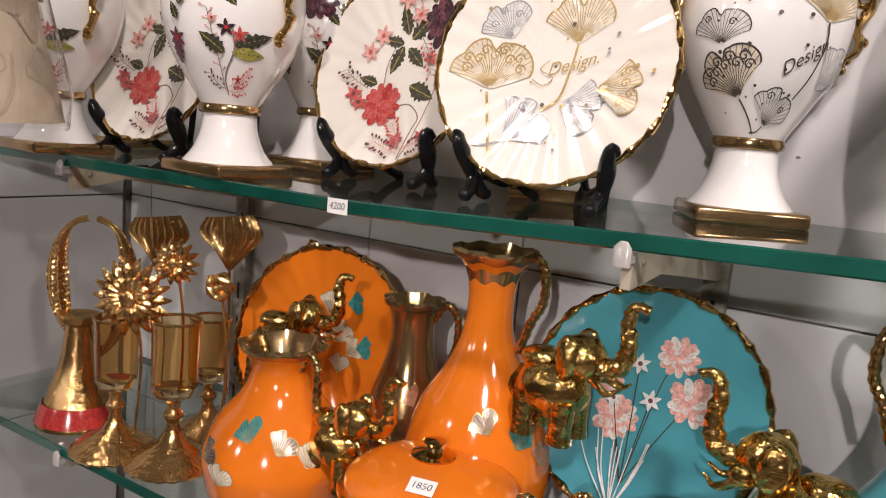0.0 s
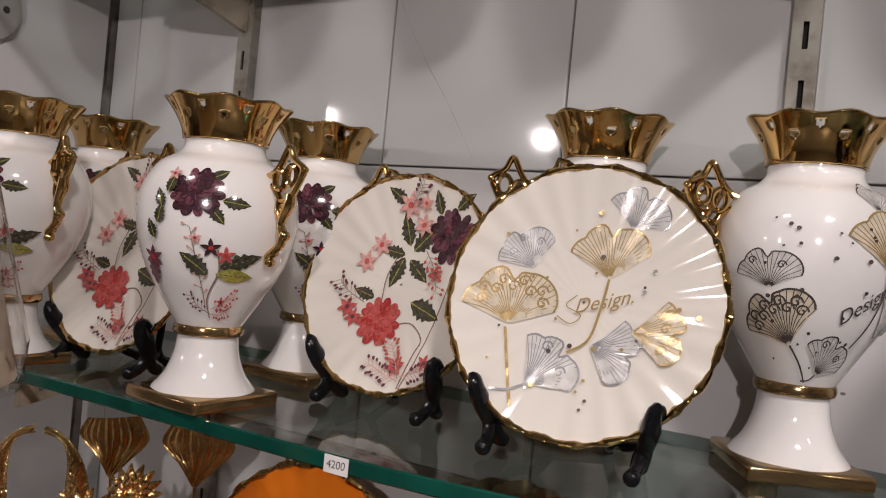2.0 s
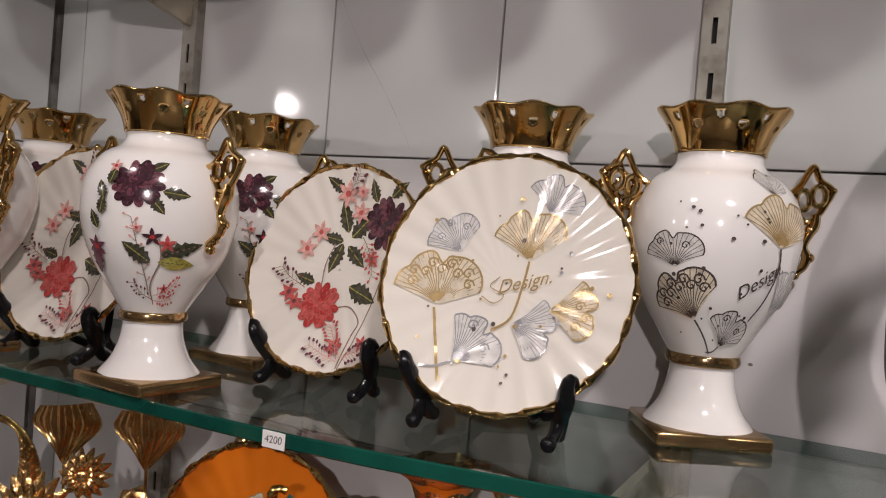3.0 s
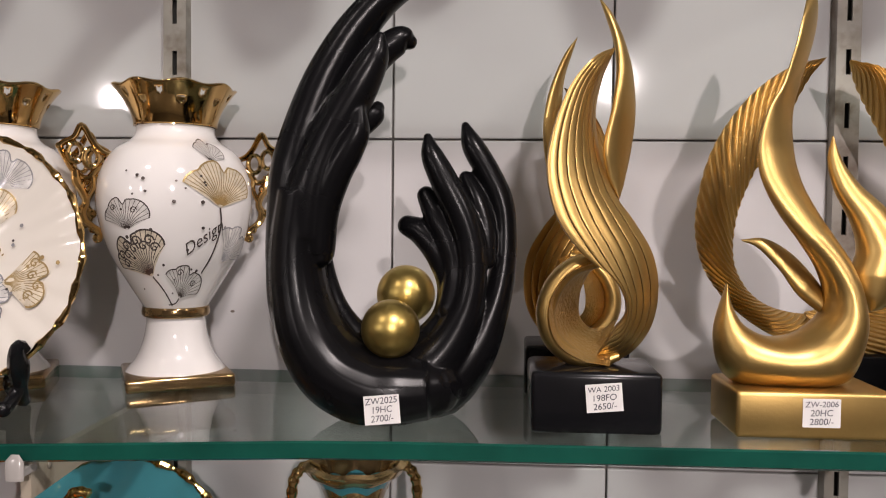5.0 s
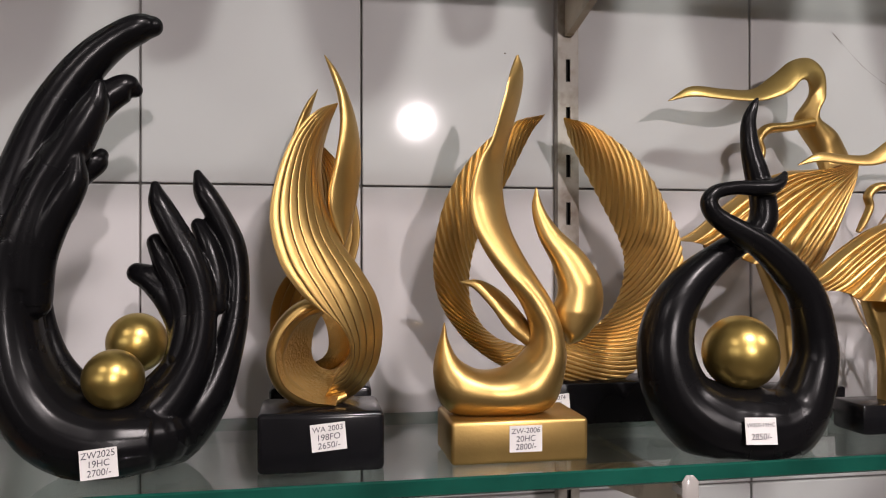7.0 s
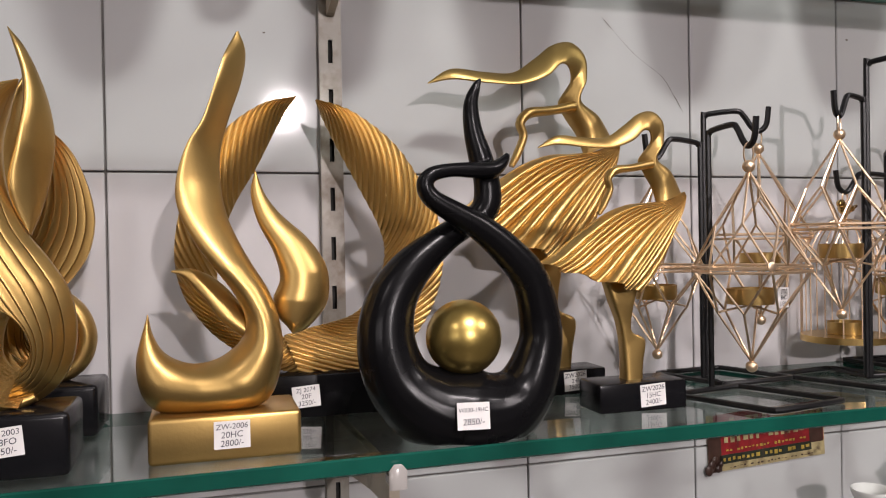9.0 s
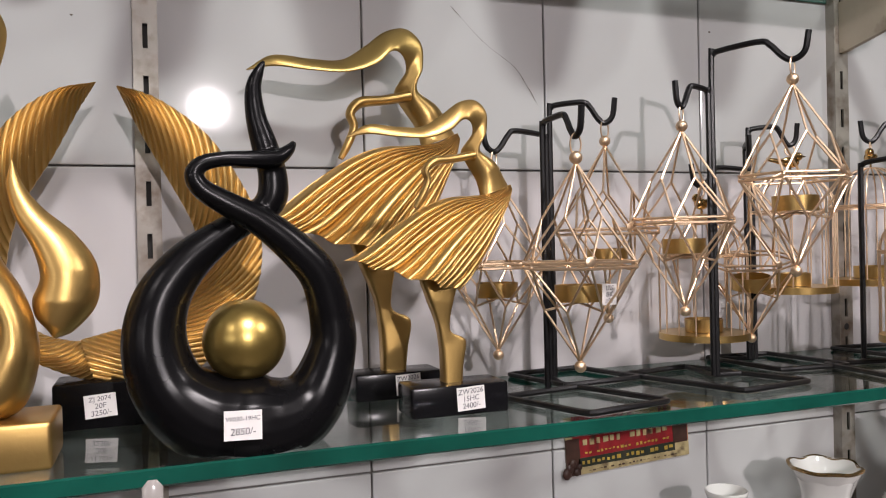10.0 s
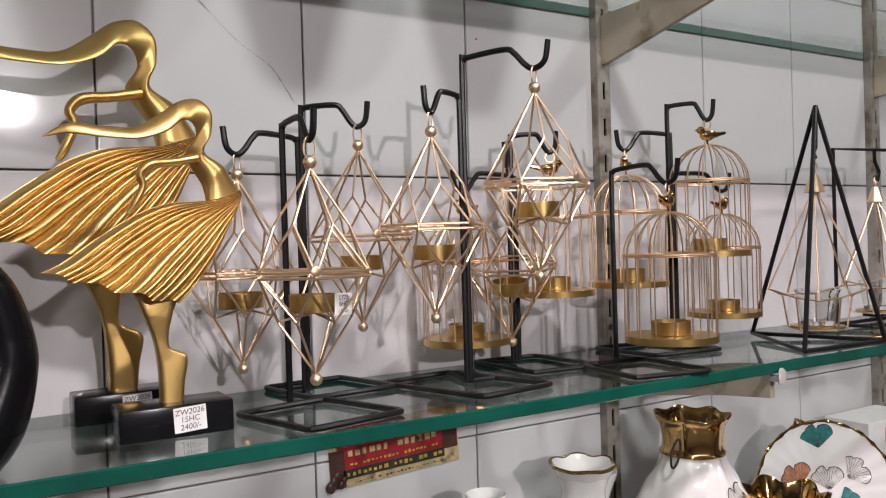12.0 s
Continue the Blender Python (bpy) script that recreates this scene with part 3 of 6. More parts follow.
def vase(m, label, prints):
    v = thing("vase", m, label, "vase", "white and gold vases")
    part("body", lathe(BODY, 64, n=60), M_CERAMIC, v)
    foot = part("foot", lathe([(0.024, 0.062), (0.0242, 0.055), (0.0262, 0.040), (0.032, 0.024), (0.040, 0.013), (0.0415, 0.0105)], 48, n=30), M_CERAMIC, v)
    part("waist_band", lathe([(0.0262, 0.057), (0.0275, 0.058), (0.0282, 0.0605), (0.0275, 0.065), (0.026, 0.066)], 48, n=14), M_GOLD_DARK, v, "gold band")
    bm = box(-0.043, 0.043, -0.043, 0.043, 0.0, 0.0115, 0.003, 3)
    part("plinth", bm, M_GOLD_DARK, v, "square gold plinth")
    c = part("collar", collar(), M_GOLD, v, "pierced wavy gold collar with heart-shaped holes")
    sol = c.modifiers.new("thickness", "SOLIDIFY")
    sol.thickness = 0.0022
    # shade in the vase mouth is painted as a near-black lining
    part("neck_lining", lathe([(0.030, 0.216), (0.028, 0.19), (0.02, 0.15), (0.001, 0.14)], 24), M_DARK, v, "near-black lining painted as shade inside the vase")
    for s in (-1, 1):
        part("handle", ear(s), M_GOLD, v, "openwork gold scroll handle")
    prints(v)
    return v


def vase_surface(turn):
    def on(u, v, lift):
        r = body_radius(v) + lift
        a = math.radians(turn) + u / 0.058
        return (r * math.cos(a), r * math.sin(a), v)
    return on


def floral_prints(v):
    rnd = random.Random(3)
    p = Print(vase_surface(-90 + 45))
    p.leaf("leaf", -0.004, 0.184, 0.016, 0.008, 0.5, "lime")
    p.leaf("leaf", 0.006, 0.168, 0.020, 0.010, -0.1, "lime", 0.2)
    p.leaf("leaf", -0.002, 0.163, 0.017, 0.009, -0.9, "lime", 0.2)
    p.blossom(("purple", "plum", "purple"), -0.012, 0.173, 0.0185, rnd)
    p.sprig("stem", [(-0.002, 0.085), (-0.006, 0.105), (-0.010, 0.125), (-0.014, 0.146)], 0.0009, 6, "pink", rnd)
    p.line("stem", [(0.004, 0.074), (0.000, 0.090), (0.008, 0.112), (0.006, 0.130)], 0.0013)
    p.leaf("leaf", 0.000, 0.110, 0.027, 0.013, 2.5, "lime", 0.25)
    p.leaf("leaf", 0.008, 0.116, 0.034, 0.012, 0.35, "stem", 0.25)
    p.leaf("lime", 0.006, 0.111, 0.031, 0.011, -0.05, "leaf")
    p.star_flower("purple", 0.001, 0.131, 0.008)
    p.star_flower("rose", 0.012, 0.126, 0.0075)
    p.star_flower("pink", -0.010, 0.138, 0.005)
    p.sprig("pink", [(0.004, 0.082), (0.016, 0.086), (0.026, 0.094)], 0.0007, 8, "rose", rnd)
    p.sprig("pink", [(0.003, 0.078), (0.014, 0.077), (0.024, 0.080)], 0.0007, 7, "rose", rnd)
    p.star_flower("rose", 0.014, 0.088, 0.005, 5, "purple")
    p.sprig("stem", [(0.003, 0.078), (-0.010, 0.084), (-0.016, 0.092)], 0.0007, 6, "plum", rnd)
    for k in range(4):
        p.leaf("leaf", -0.040 + 0.003 * k, 0.135 + 0.012 * k, 0.016, 0.008, 1.9 - 0.5 * (k % 2), "lime", 0.2)
    p.star_flower("pink", -0.030, 0.186, 0.006)
    p.leaf("plum", -0.050, 0.098, 0.030, 0.011, 1.3, "purple", 0.2)
    p.star_flower("plum", -0.044, 0.120, 0.010, 6)
    p.finish(v, "flower_print")
    q = Print(vase_surface(-90 - 60))
    for k in range(3):
        q.leaf("leaf", 0.004 * k, 0.10 + 0.018 * k, 0.016, 0.007, 0.6 + 0.7 * (k % 2), "lime", 0.2)
        q.sprig("pink", [(0.0, 0.10 + 0.015 * k), (0.014, 0.104 + 0.015 * k), (0.022, 0.112 + 0.014 * k)], 0.0007, 6, "plum", rnd)
    q.finish(v, "sprig_print")


def ginkgo_prints(v):
    rnd = random.Random(5)
    on = vase_surface(-90 - 12)
    p = Print(lambda u, w, lift: on(1.12 * u, 0.122 + 1.1 * (w - 0.122), lift))
    p.ginkgo("silver_pale", "grey", -0.028, 0.130, 0.0255, 1.65, 1.15, 17, 2)
    p.ginkgo("gold_pale", "grey", -0.016, 0.096, 0.037, 2.0, 0.95, 17, 9)
    p.line("grey", [(-0.016, 0.096), (-0.007, 0.084), (0.000, 0.073)], 0.0015)
    p.ginkgo("silver_pale", "grey", 0.030, 0.181, 0.018, 1.3, 1.1, 13)
    p.ginkgo("gold_pale", "gold", 0.034, 0.147, 0.036, 1.4, 1.1, 23)
    p.line("grey", [(0.034, 0.147), (0.036, 0.132), (0.033, 0.112), (0.028, 0.098)], 0.0013)
    p.letters("grey", "Design.", 0.0118, 0.026, 0.126, 0.66, 0.5)
    p.ginkgo("silver_pale", "grey", 0.009, 0.079, 0.027, 1.15, 1.0, 15, 2)
    p.line("grey", [(0.009, 0.079), (0.004, 0.075), (-0.004, 0.074)], 0.0011)
    p.ginkgo("silver_pale", "silver", 0.044, 0.106, 0.030, 0.95, 0.9, 15)
    for _ in range(26):
        p.dot("grey", rnd.uniform(-0.03, 0.025), rnd.uniform(0.082, 0.175), rnd.uniform(0.0007, 0.0014))
    p.finish(v, "ginkgo_print")


def on_shelf(x, y, turn=0.0, dz=0.0):
    return pose(x, y, shelf_z(x, y) + dz, 0, 0, turn)


floral = vase(on_shelf(-0.602, -0.218, -4), "white glazed vase with purple flowers and pierced gold neck", floral_prints)
floral.scale = (1, 1, 0.963)
for x, y, turn in ((-0.612, -0.080, -2), (-0.838, -0.242, -6), (-0.885, -0.115, -2)):
    copy_thing(floral, on_shelf(x, y, turn))
ginkgo_vase = vase(on_shelf(-0.179, -0.062, 28), "white glazed vase with metallic ginkgo leaves and gold neck", ginkgo_prints)
copy_thing(ginkgo_vase, on_shelf(-0.331, -0.075, 22))


# ---- unseen vases added on the upper shelf to shade the wall ----
URN = [(0.030, 0.0), (0.034, 0.006), (0.046, 0.05), (0.058, 0.11), (0.056, 0.16), (0.038, 0.20), (0.026, 0.225), (0.028, 0.25), (0.036, 0.27), (0.033, 0.27), (0.024, 0.25), (0.020, 0.22)]
urn = thing("plain_vase", pose(-0.30, -0.15, TOP), "unseen white vase added on upper shelf to shade tiles", "vase", "plain vases on the upper shelf")
part("body", lathe(URN, 40, n=50), M_CERAMIC, urn)
# widths and gaps set for the streaks of shadow they cast on the tiles
for x, y, k in ((-0.88, -0.16, 1.0), (-0.74, -0.14, 1.0), (-0.60, -0.16, 0.95), (-0.44, -0.13, 0.9), (-0.17, -0.13, 1.05), (-0.03, -0.16, 1.0), (0.08, -0.12, 0.8), (0.245, -0.15, 1.0), (0.325, -0.09, 0.7), (0.44, -0.16, 0.75), (0.595, -0.15, 1.1), (0.775, -0.14, 1.05), (0.97, -0.15, 1.1)):
    copy_thing(urn, pose(x, y, TOP) @ Matrix.Diagonal((k, k, 1.0, 1.0)))


# ---- plates on easels ----
def dish(R):
    def w(r):
        k = min(r / R, 1.0)
        return 0.002 + 0.013 * max(0.0, (k - 0.25) / 0.75) ** 1.6
    return w


def plate(m, R, glaze, label, prints, flutes=26, rim_mat=None, group="decorative plates", rim_size=1.0):
    """A shallow fluted dish that faces -y, with a thick wavy gold rim."""
    pl = thing("decorative_plate", m, label, "plate", group)
    w = dish(R)

    def at(u, v, lift):
        r = math.hypot(u, v)
        a = math.atan2(v, u)
        return (u, -(w(r) + 0.0007 * math.cos(flutes * a) * (r / R) ** 2 + lift), v)

    bm = bmesh.new()
    radii = list(np.linspace(0.001, R, 22))
    rows = [[at(r * math.cos(a), r * math.sin(a), 0) for a in np.linspace(0, 2 * math.pi, 156, endpoint=False)] for r in radii]
    rows += [[(r * math.cos(a), -w(r) + 0.0045, r * math.sin(a)) for a in np.linspace(0, 2 * math.pi, 156, endpoint=False)] for r in (R, R * 0.7, R * 0.5, 0.001)]
    add_grid(bm, rows, closed_v=True)
    part("dish", bm, glaze, pl)
    ring = []
    rad = []
    for a in np.linspace(0, 2 * math.pi, 208, endpoint=False):
        rr = R + 0.0005 * math.cos(13 * a)
        ring.append((rr * math.cos(a), -w(R) + 0.001 + 0.0008 * math.sin(13 * a), rr * math.sin(a)))
        rad.append(rim_size * (0.0023 + 0.0007 * math.cos(26 * a) + 0.0003 * math.cos(61 * a)))
    part("rim", add_tube(bmesh.new(), ring, rad, 8, 1.0, closed=True), rim_mat or M_GOLD, pl, "wavy bright gold rim")
    knob = bmesh.new()
    a0 = math.radians(106)
    add_tube(knob, [((R + d) * math.cos(a0 + e), -w(R) + 0.002, (R + d) * math.sin(a0 + e)) for d, e in ((0, -0.09), (0.005, -0.03), (0.009, 0.02), (0.003, 0.05), (0, 0.11))], [0.002, 0.0028, 0.002, 0.0026, 0.002], 8)
    part("rim_crest", knob, rim_mat or M_GOLD, pl)
    prints(pl, at, R)
    return pl


def easel(m):
    e = thing("plate_stand", m, "black plastic scrolled easel stand under a plate", "plate stand", "plate stands")
    for s in (-1, 1):
        bm = bmesh.new()
        q = spline([(s * 0.064, -0.031, 0.047), (s * 0.062, -0.037, 0.051), (s * 0.060, -0.036, 0.043), (s * 0.057, -0.026, 0.030), (s * 0.054, -0.021, 0.019), (s * 0.052, -0.027, 0.010), (s * 0.051, -0.037, 0.0045)], 26)
        add_tube(bm, q, list(np.interp(np.linspace(0, 1, 26), [0, 0.15, 0.45, 0.7, 1], [0.004, 0.0058, 0.0092, 0.0066, 0.0055])), 10, 0.75)
        add_tube(bm, spline([(s * 0.054, -0.021, 0.020), (s * 0.051, -0.013, 0.010), (s * 0.049, -0.006, 0.004)], 10), [0.0062] * 8 + [0.0062, 0.005], 10, 0.8)
        add_ball(bm, (s * 0.051, -0.038, 0.0055), 0.0058, 10)
        add_ball(bm, (s * 0.049, -0.005, 0.0052), 0.0054, 10)
        part("front_scroll", bm, M_PLASTIC_BLACK, e)
        bm = bmesh.new()
        add_tube(bm, spline([(s * 0.050, -0.012, 0.020), (s * 0.030, 0.012, 0.018), (s * 0.018, 0.028, 0.075), (s * 0.010, 0.034, 0.11)], 16), 0.0035, 8)
        add_tube(bm, spline([(s * 0.030, 0.012, 0.018), (s * 0.024, 0.022, 0.010), (s * 0.020, 0.034, 0.0045)], 10), 0.0042, 8)
        add_ball(bm, (s * 0.020, 0.034, 0.0045), 0.0048, 10)
        part("back_leg", bm, M_PLASTIC_BLACK, e)
    part("hinge", box(-0.012, 0.012, 0.030, 0.037, 0.098, 0.116, 0.002), M_PLASTIC_BLACK, e)
    return e


def peony_plate(pl, at, R):
    rnd = random.Random(8)
    p = Print(at)
    p.line("stem", [(0.026, -0.086), (0.030, -0.058), (0.034, -0.044), (0.020, -0.032), (0.004, -0.034)], 0.0014)
    p.line("stem", [(0.028, -0.086), (0.036, -0.056), (0.042, -0.030), (0.048, 0.004)], 0.0012)
    for x, y, L, W, a in ((0.002, 0.034, 0.030, 0.014, 1.9), (0.006, 0.030, 0.030, 0.016, 0.8), (-0.002, 0.024, 0.030, 0.014, -1.9), (0.004, 0.022, 0.028, 0.013, -0.7), (-0.002, 0.026, 0.024, 0.011, 3.0), (0.014, -0.014, 0.034, 0.017, -0.35), (0.046, 0.066, 0.022, 0.010, 0.7), (-0.006, 0.070, 0.024, 0.011, 2.6), (0.030, 0.062, 0.022, 0.010, 1.9), (-0.024, -0.014, 0.022, 0.011, 2.9)):
        p.leaf("leaf", x, y, L, W, a, "lime", 0.22)
    p.blossom(("purple", "plum", "purple"), 0.044, 0.044, 0.0225, rnd)
    p.blossom(("red", "rose", "rose"), -0.012, -0.034, 0.0205, rnd)
    for x, y, r in ((-0.002, 0.068, 0.013), (0.014, 0.052, 0.011), (-0.038, 0.016, 0.011), (-0.026, 0.032, 0.011), (0.014, 0.070, 0.008)):
        p.star_flower("pink", x, y, r, 6, "rose")
    for x, y, r in ((-0.046, -0.026, 0.010), (-0.038, -0.034, 0.009), (0.018, -0.068, 0.010), (0.046, -0.062, 0.008), (0.034, 0.012, 0.008)):
        p.star_flower("rose", x, y, r, 6, "plum")
    p.sprig("pink", [(0.026, -0.080), (0.010, -0.076), (-0.008, -0.070)], 0.0008, 9, "plum", rnd, 0.004)
    p.sprig("pink", [(0.026, -0.078), (0.016, -0.062), (0.008, -0.050)], 0.0008, 9, "rose", rnd, 0.004)
    p.sprig("pink", [(0.028, -0.076), (0.042, -0.070), (0.054, -0.064)], 0.0008, 9, "plum", rnd, 0.004)
    p.sprig("stem", [(-0.030, -0.020), (-0.048, -0.012), (-0.058, -0.004)], 0.0008, 7, "plum", rnd, 0.004)
    p.sprig("stem", [(0.022, 0.030), (0.032, 0.016), (0.040, -0.004)], 0.0008, 7, "rose", rnd, 0.004)
    p.sprig("stem", [(0.002, 0.068), (0.008, 0.078), (0.012, 0.086)], 0.0008, 5, "plum", rnd, 0.004)
    p.line("stem", [(-0.006, 0.022), (-0.012, 0.004), (-0.012, -0.016)], 0.0012)
    p.finish(pl, "flower_print")


def ginkgo_plate(pl, at, R):
    rnd = random.Random(9)
    p = Print(lambda u, w, lift: at(1.14 * u, 1.14 * w, lift))
    p.ginkgo("silver_pale", "silver", 0.024, 0.048, 0.0265, 1.15, 1.15, 19)
    p.ginkgo("gold_pale", "gold", 0.014, 0.016, 0.036, 1.62, 1.0, 23)
    p.ginkgo("silver_pale", "silver", -0.034, 0.018, 0.028, 2.05, 1.0, 19, 3)
    p.ginkgo("gold_pale", "gold", -0.044, -0.0195, 0.039, 1.62, 1.22, 25, 9)
    p.line("gold", [(-0.046, -0.0215), (-0.040, -0.045), (-0.033, -0.069)], 0.0018)
    p.ginkgo("silver_pale", "silver", -0.027, -0.055, 0.036, 0.85, 0.85, 19, 2)
    p.line("silver", [(-0.027, -0.055), (-0.037, -0.060), (-0.047, -0.061)], 0.0014)
    p.ginkgo("silver_pale", "silver", 0.008, -0.026, 0.031, -0.15, 0.9, 19)
    p.ginkgo("gold_pale", "gold", 0.031, -0.015, 0.034, 0.05, 0.75, 17, 4)
    p.line("gold", [(0.014, 0.016), (0.012, 0.000), (0.007, -0.022), (-0.005, -0.032)], 0.0016)
    p.letters("gold", "Design.", 0.0125, 0.014, 0.002, 0.30, 0.5)
    p.line("gold", [(-0.015, -0.010), (-0.006, -0.014), (0.000, -0.008), (-0.010, -0.003), (-0.004, 0.004)], 0.0006)
    for _ in range(30):
        a, r = rnd.uniform(0, 6.28), R * rnd.uniform(0.2, 0.72)
        p.dot(rnd.choice(("gold", "grey", "silver")), r * math.cos(a), r * math.sin(a), rnd.uniform(0.0008, 0.0016))
    p.finish(pl, "ginkgo_print")


def plate_on_easel(x, y, zc, turn, R, glaze, label, prints, lean=-13):
    plate(pose(x, y, zc, lean, 0, turn), R, glaze, label, prints)
    easel(on_shelf(x, y, turn))


plate_on_easel(-0.310, -0.152, 1.3600, 5, 0.0970, M_CREAM, "cream fluted plate with gold and silver ginkgo leaves", ginkgo_plate)
plate_on_easel(-0.484, -0.118, 1.354, -2, 0.0935, M_CREAM, "cream fluted plate with red and purple peonies", peony_plate)
plate_on_easel(-0.748, -0.180, 1.354, 2, 0.0940, M_CREAM, "cream fluted plate with flowers half hidden by vase", peony_plate)

# price tag on the glass edge
tag = tagged(new("price_tag"), "white paper tag with price stuck on glass edge", "price tag")
tag.matrix_world = pose(-0.432, -0.2595, shelf_z(-0.432, -0.257) - 0.006, 0, 0, 0)
label_card(tag, pose(0, 0, 0), ["4200"], 0.020, 0.012)


# ---- gold and black sculptures ----
def flame(m, label, tags):
    s = thing("flame_sculpture", m, label, "sculpture", "flame sculptures")
    part("plinth", box(-0.042, 0.041, -0.030, 0.030, 0.0, 0.040, 0.004, 3), M_PLASTIC_BLACK, s, "glossy black plinth")
    inner = [(0.0105, 0.2497), (-0.0035, 0.2413), (-0.019, 0.2231), (-0.0297, 0.1964), (-0.0342, 0.169), (-0.0293, 0.1424), (-0.0189, 0.1241), (-0.0062, 0.1105), (0.0068, 0.1019), (0.016, 0.091), (0.0185, 0.0772), (0.0123, 0.0666)]
    outer = [(0.0113, 0.2493), (0.0048, 0.232), (-0.0001, 0.2085), (0.0025, 0.1811), (0.0122, 0.1546), (0.0266, 0.1343), (0.0382, 0.1139), (0.0424, 0.0911), (0.0391, 0.0675), (0.0282, 0.0497), (0.0133, 0.0398), (-0.0024, 0.0374)]
    part("front_leaf", ribbon(inner, outer, 110, 155, 0.006, 0.006, lambda t: -0.002 - 0.014 * math.sin(math.pi * t), across=7, groove=0.0026, thin=0.09, twist=0.026), M_RESIN, s, "ridged gold leaf curling into a drop")
    part("ring", limb([(0.0048, 0.1106, 0.0047), (-0.0129, 0.1057, 0.0055), (-0.0257, 0.0927, 0.0059), (-0.0314, 0.075, 0.0059), (-0.027, 0.0574, 0.0059), (-0.0143, 0.046, 0.0056), (0.0034, 0.0421, 0.0044), (0.0172, 0.0461, 0.0028)], 56, 24, 1.5, squeeze=1.15), M_RESIN, s, "gold rim closing the drop")
    part("inner_band", ribbon([(0.0048, 0.1106), (-0.0168, 0.1018), (-0.028, 0.0876), (-0.0302, 0.0711), (-0.0246, 0.0554), (-0.0096, 0.0452), (0.0093, 0.0413)], [(0.0166, 0.1087), (0.0017, 0.1011), (-0.0053, 0.0885), (-0.0067, 0.072), (-0.0011, 0.0626), (0.0092, 0.0602), (0.0186, 0.0666)], 50, 20, 0.005, -0.004, lambda t: 0.006, twist=0.038), M_RESIN_ROUGH, s, "hammered gold inside of the drop")
    left = [(0.002, 0.2866), (0.0064, 0.273), (0.0113, 0.2555), (0.0126, 0.2341), (0.009, 0.2086), (0.0041, 0.1851), (0.0074, 0.1655), (0.0146, 0.1515)]
    right = [(0.0027, 0.2866), (0.0119, 0.2743), (0.0203, 0.2557), (0.0264, 0.2343), (0.0286, 0.2108), (0.0257, 0.1853), (0.0208, 0.1637), (0.0162, 0.1499)]
    part("tall_tongue", blade(left, right, [0.001, 0.005, 0.007, 0.008, 0.008, 0.007, 0.005, 0.003], lambda t: 0.014 - 0.012 * t, (0.004, 0.024, 0.010)), M_RESIN, s, "smooth tall gold tongue")
    if tags:
        label_card(s, pose(0.004, -0.0304, 0.024, 0, -5, 0), tags)
    return s


flame(on_shelf(0.160, -0.195), "gold flame sculpture with fluted leaves on black plinth", ["WA 2003", "198FO", "2650/-"])
flame(on_shelf(0.161, -0.068, 178), "gold flame sculpture on black plinth standing by tiles", None)


def winged(m):
    s = thing("swirl_sculpture", m, "smooth gold swirl sculpture with tall blade on gold plinth", "sculpture")
    part("plinth", box(-0.050, 0.047, -0.030, 0.030, 0.0, 0.030, 0.003, 3), M_RESIN, s, "rectangular gold plinth")
    inner = [(0.0114, 0.2953), (0.0027, 0.2765), (-0.004, 0.2551), (-0.0131, 0.2283), (-0.0238, 0.2098), (-0.0308, 0.1857), (-0.0299, 0.1658), (-0.0204, 0.1443), (-0.007, 0.125), (0.0057, 0.1074), (0.0129, 0.0896), (0.0099, 0.0758), (-0.0051, 0.0639), (-0.0229, 0.0611), (-0.0388, 0.0685), (-0.0468, 0.0814), (-0.0498, 0.0951)]
    outer = [(0.0135, 0.2964), (0.0184, 0.2816), (0.015, 0.2599), (0.0055, 0.232), (-0.0008, 0.2085), (-0.0013, 0.1834), (0.0022, 0.1629), (0.0093, 0.1447), (0.0186, 0.1269), (0.0289, 0.1093), (0.036, 0.0877), (0.0376, 0.0621), (0.0252, 0.0325), (-0.0126, 0.0277), (-0.0475, 0.0323), (-0.0581, 0.0598), (-0.0505, 0.0951)]
    bm = blade(inner, outer, [0.001, 0.003, 0.004, 0.0045, 0.005, 0.006, 0.008, 0.010, 0.012, 0.015, 0.019, 0.023, 0.025, 0.023, 0.018, 0.010, 0.002], lambda t: 0.034 * max(0.0, 1 - 2 * t) - 0.004, (0.004, 0.02, 0.022, 0.022, 0.02, 0.018, 0.016, 0.012, 0.008, 0.004, 0, 0, 0, 0, 0, 0, 0), 150)
    for v in bm.verts:
        v.co.z = max(v.co.z, 0.029)
    part("swirl", bm, M_RESIN, s)
    part("petal", blade([(0.0221, 0.1933), (0.019, 0.1772), (0.0233, 0.157), (0.0339, 0.1348), (0.0378, 0.1166), (0.033, 0.1024), (0.0348, 0.0911), (0.0427, 0.0814)], [(0.0229, 0.1933), (0.0288, 0.1773), (0.0397, 0.1624), (0.0596, 0.144), (0.0722, 0.123), (0.0717, 0.0986), (0.0579, 0.0814), (0.0465, 0.0765)], [0.001, 0.004, 0.007, 0.011, 0.015, 0.016, 0.013, 0.007], lambda t: 0.014 - 0.006 * t, (0.0, 0.006, 0.0), 80), M_RESIN, s, "smooth gold bud")
    part("petal", blade([(-0.0354, 0.1238), (-0.0212, 0.1247), (-0.0048, 0.1163), (0.0085, 0.1023), (0.0193, 0.0861)], [(-0.0354, 0.1226), (-0.026, 0.1182), (-0.0136, 0.1041), (-0.0024, 0.088), (0.0121, 0.0759)], [0.001, 0.003, 0.005, 0.007, 0.006], lambda t: 0.014 - 0.010 * t, (0.0, -0.012, -0.006)), M_RESIN, s, "small gold side blade")
    label_card(s, pose(0.002, -0.0304, 0.017, 0, 0, 0), ["ZW-2006", "20HC", "2800/-"])
    return s


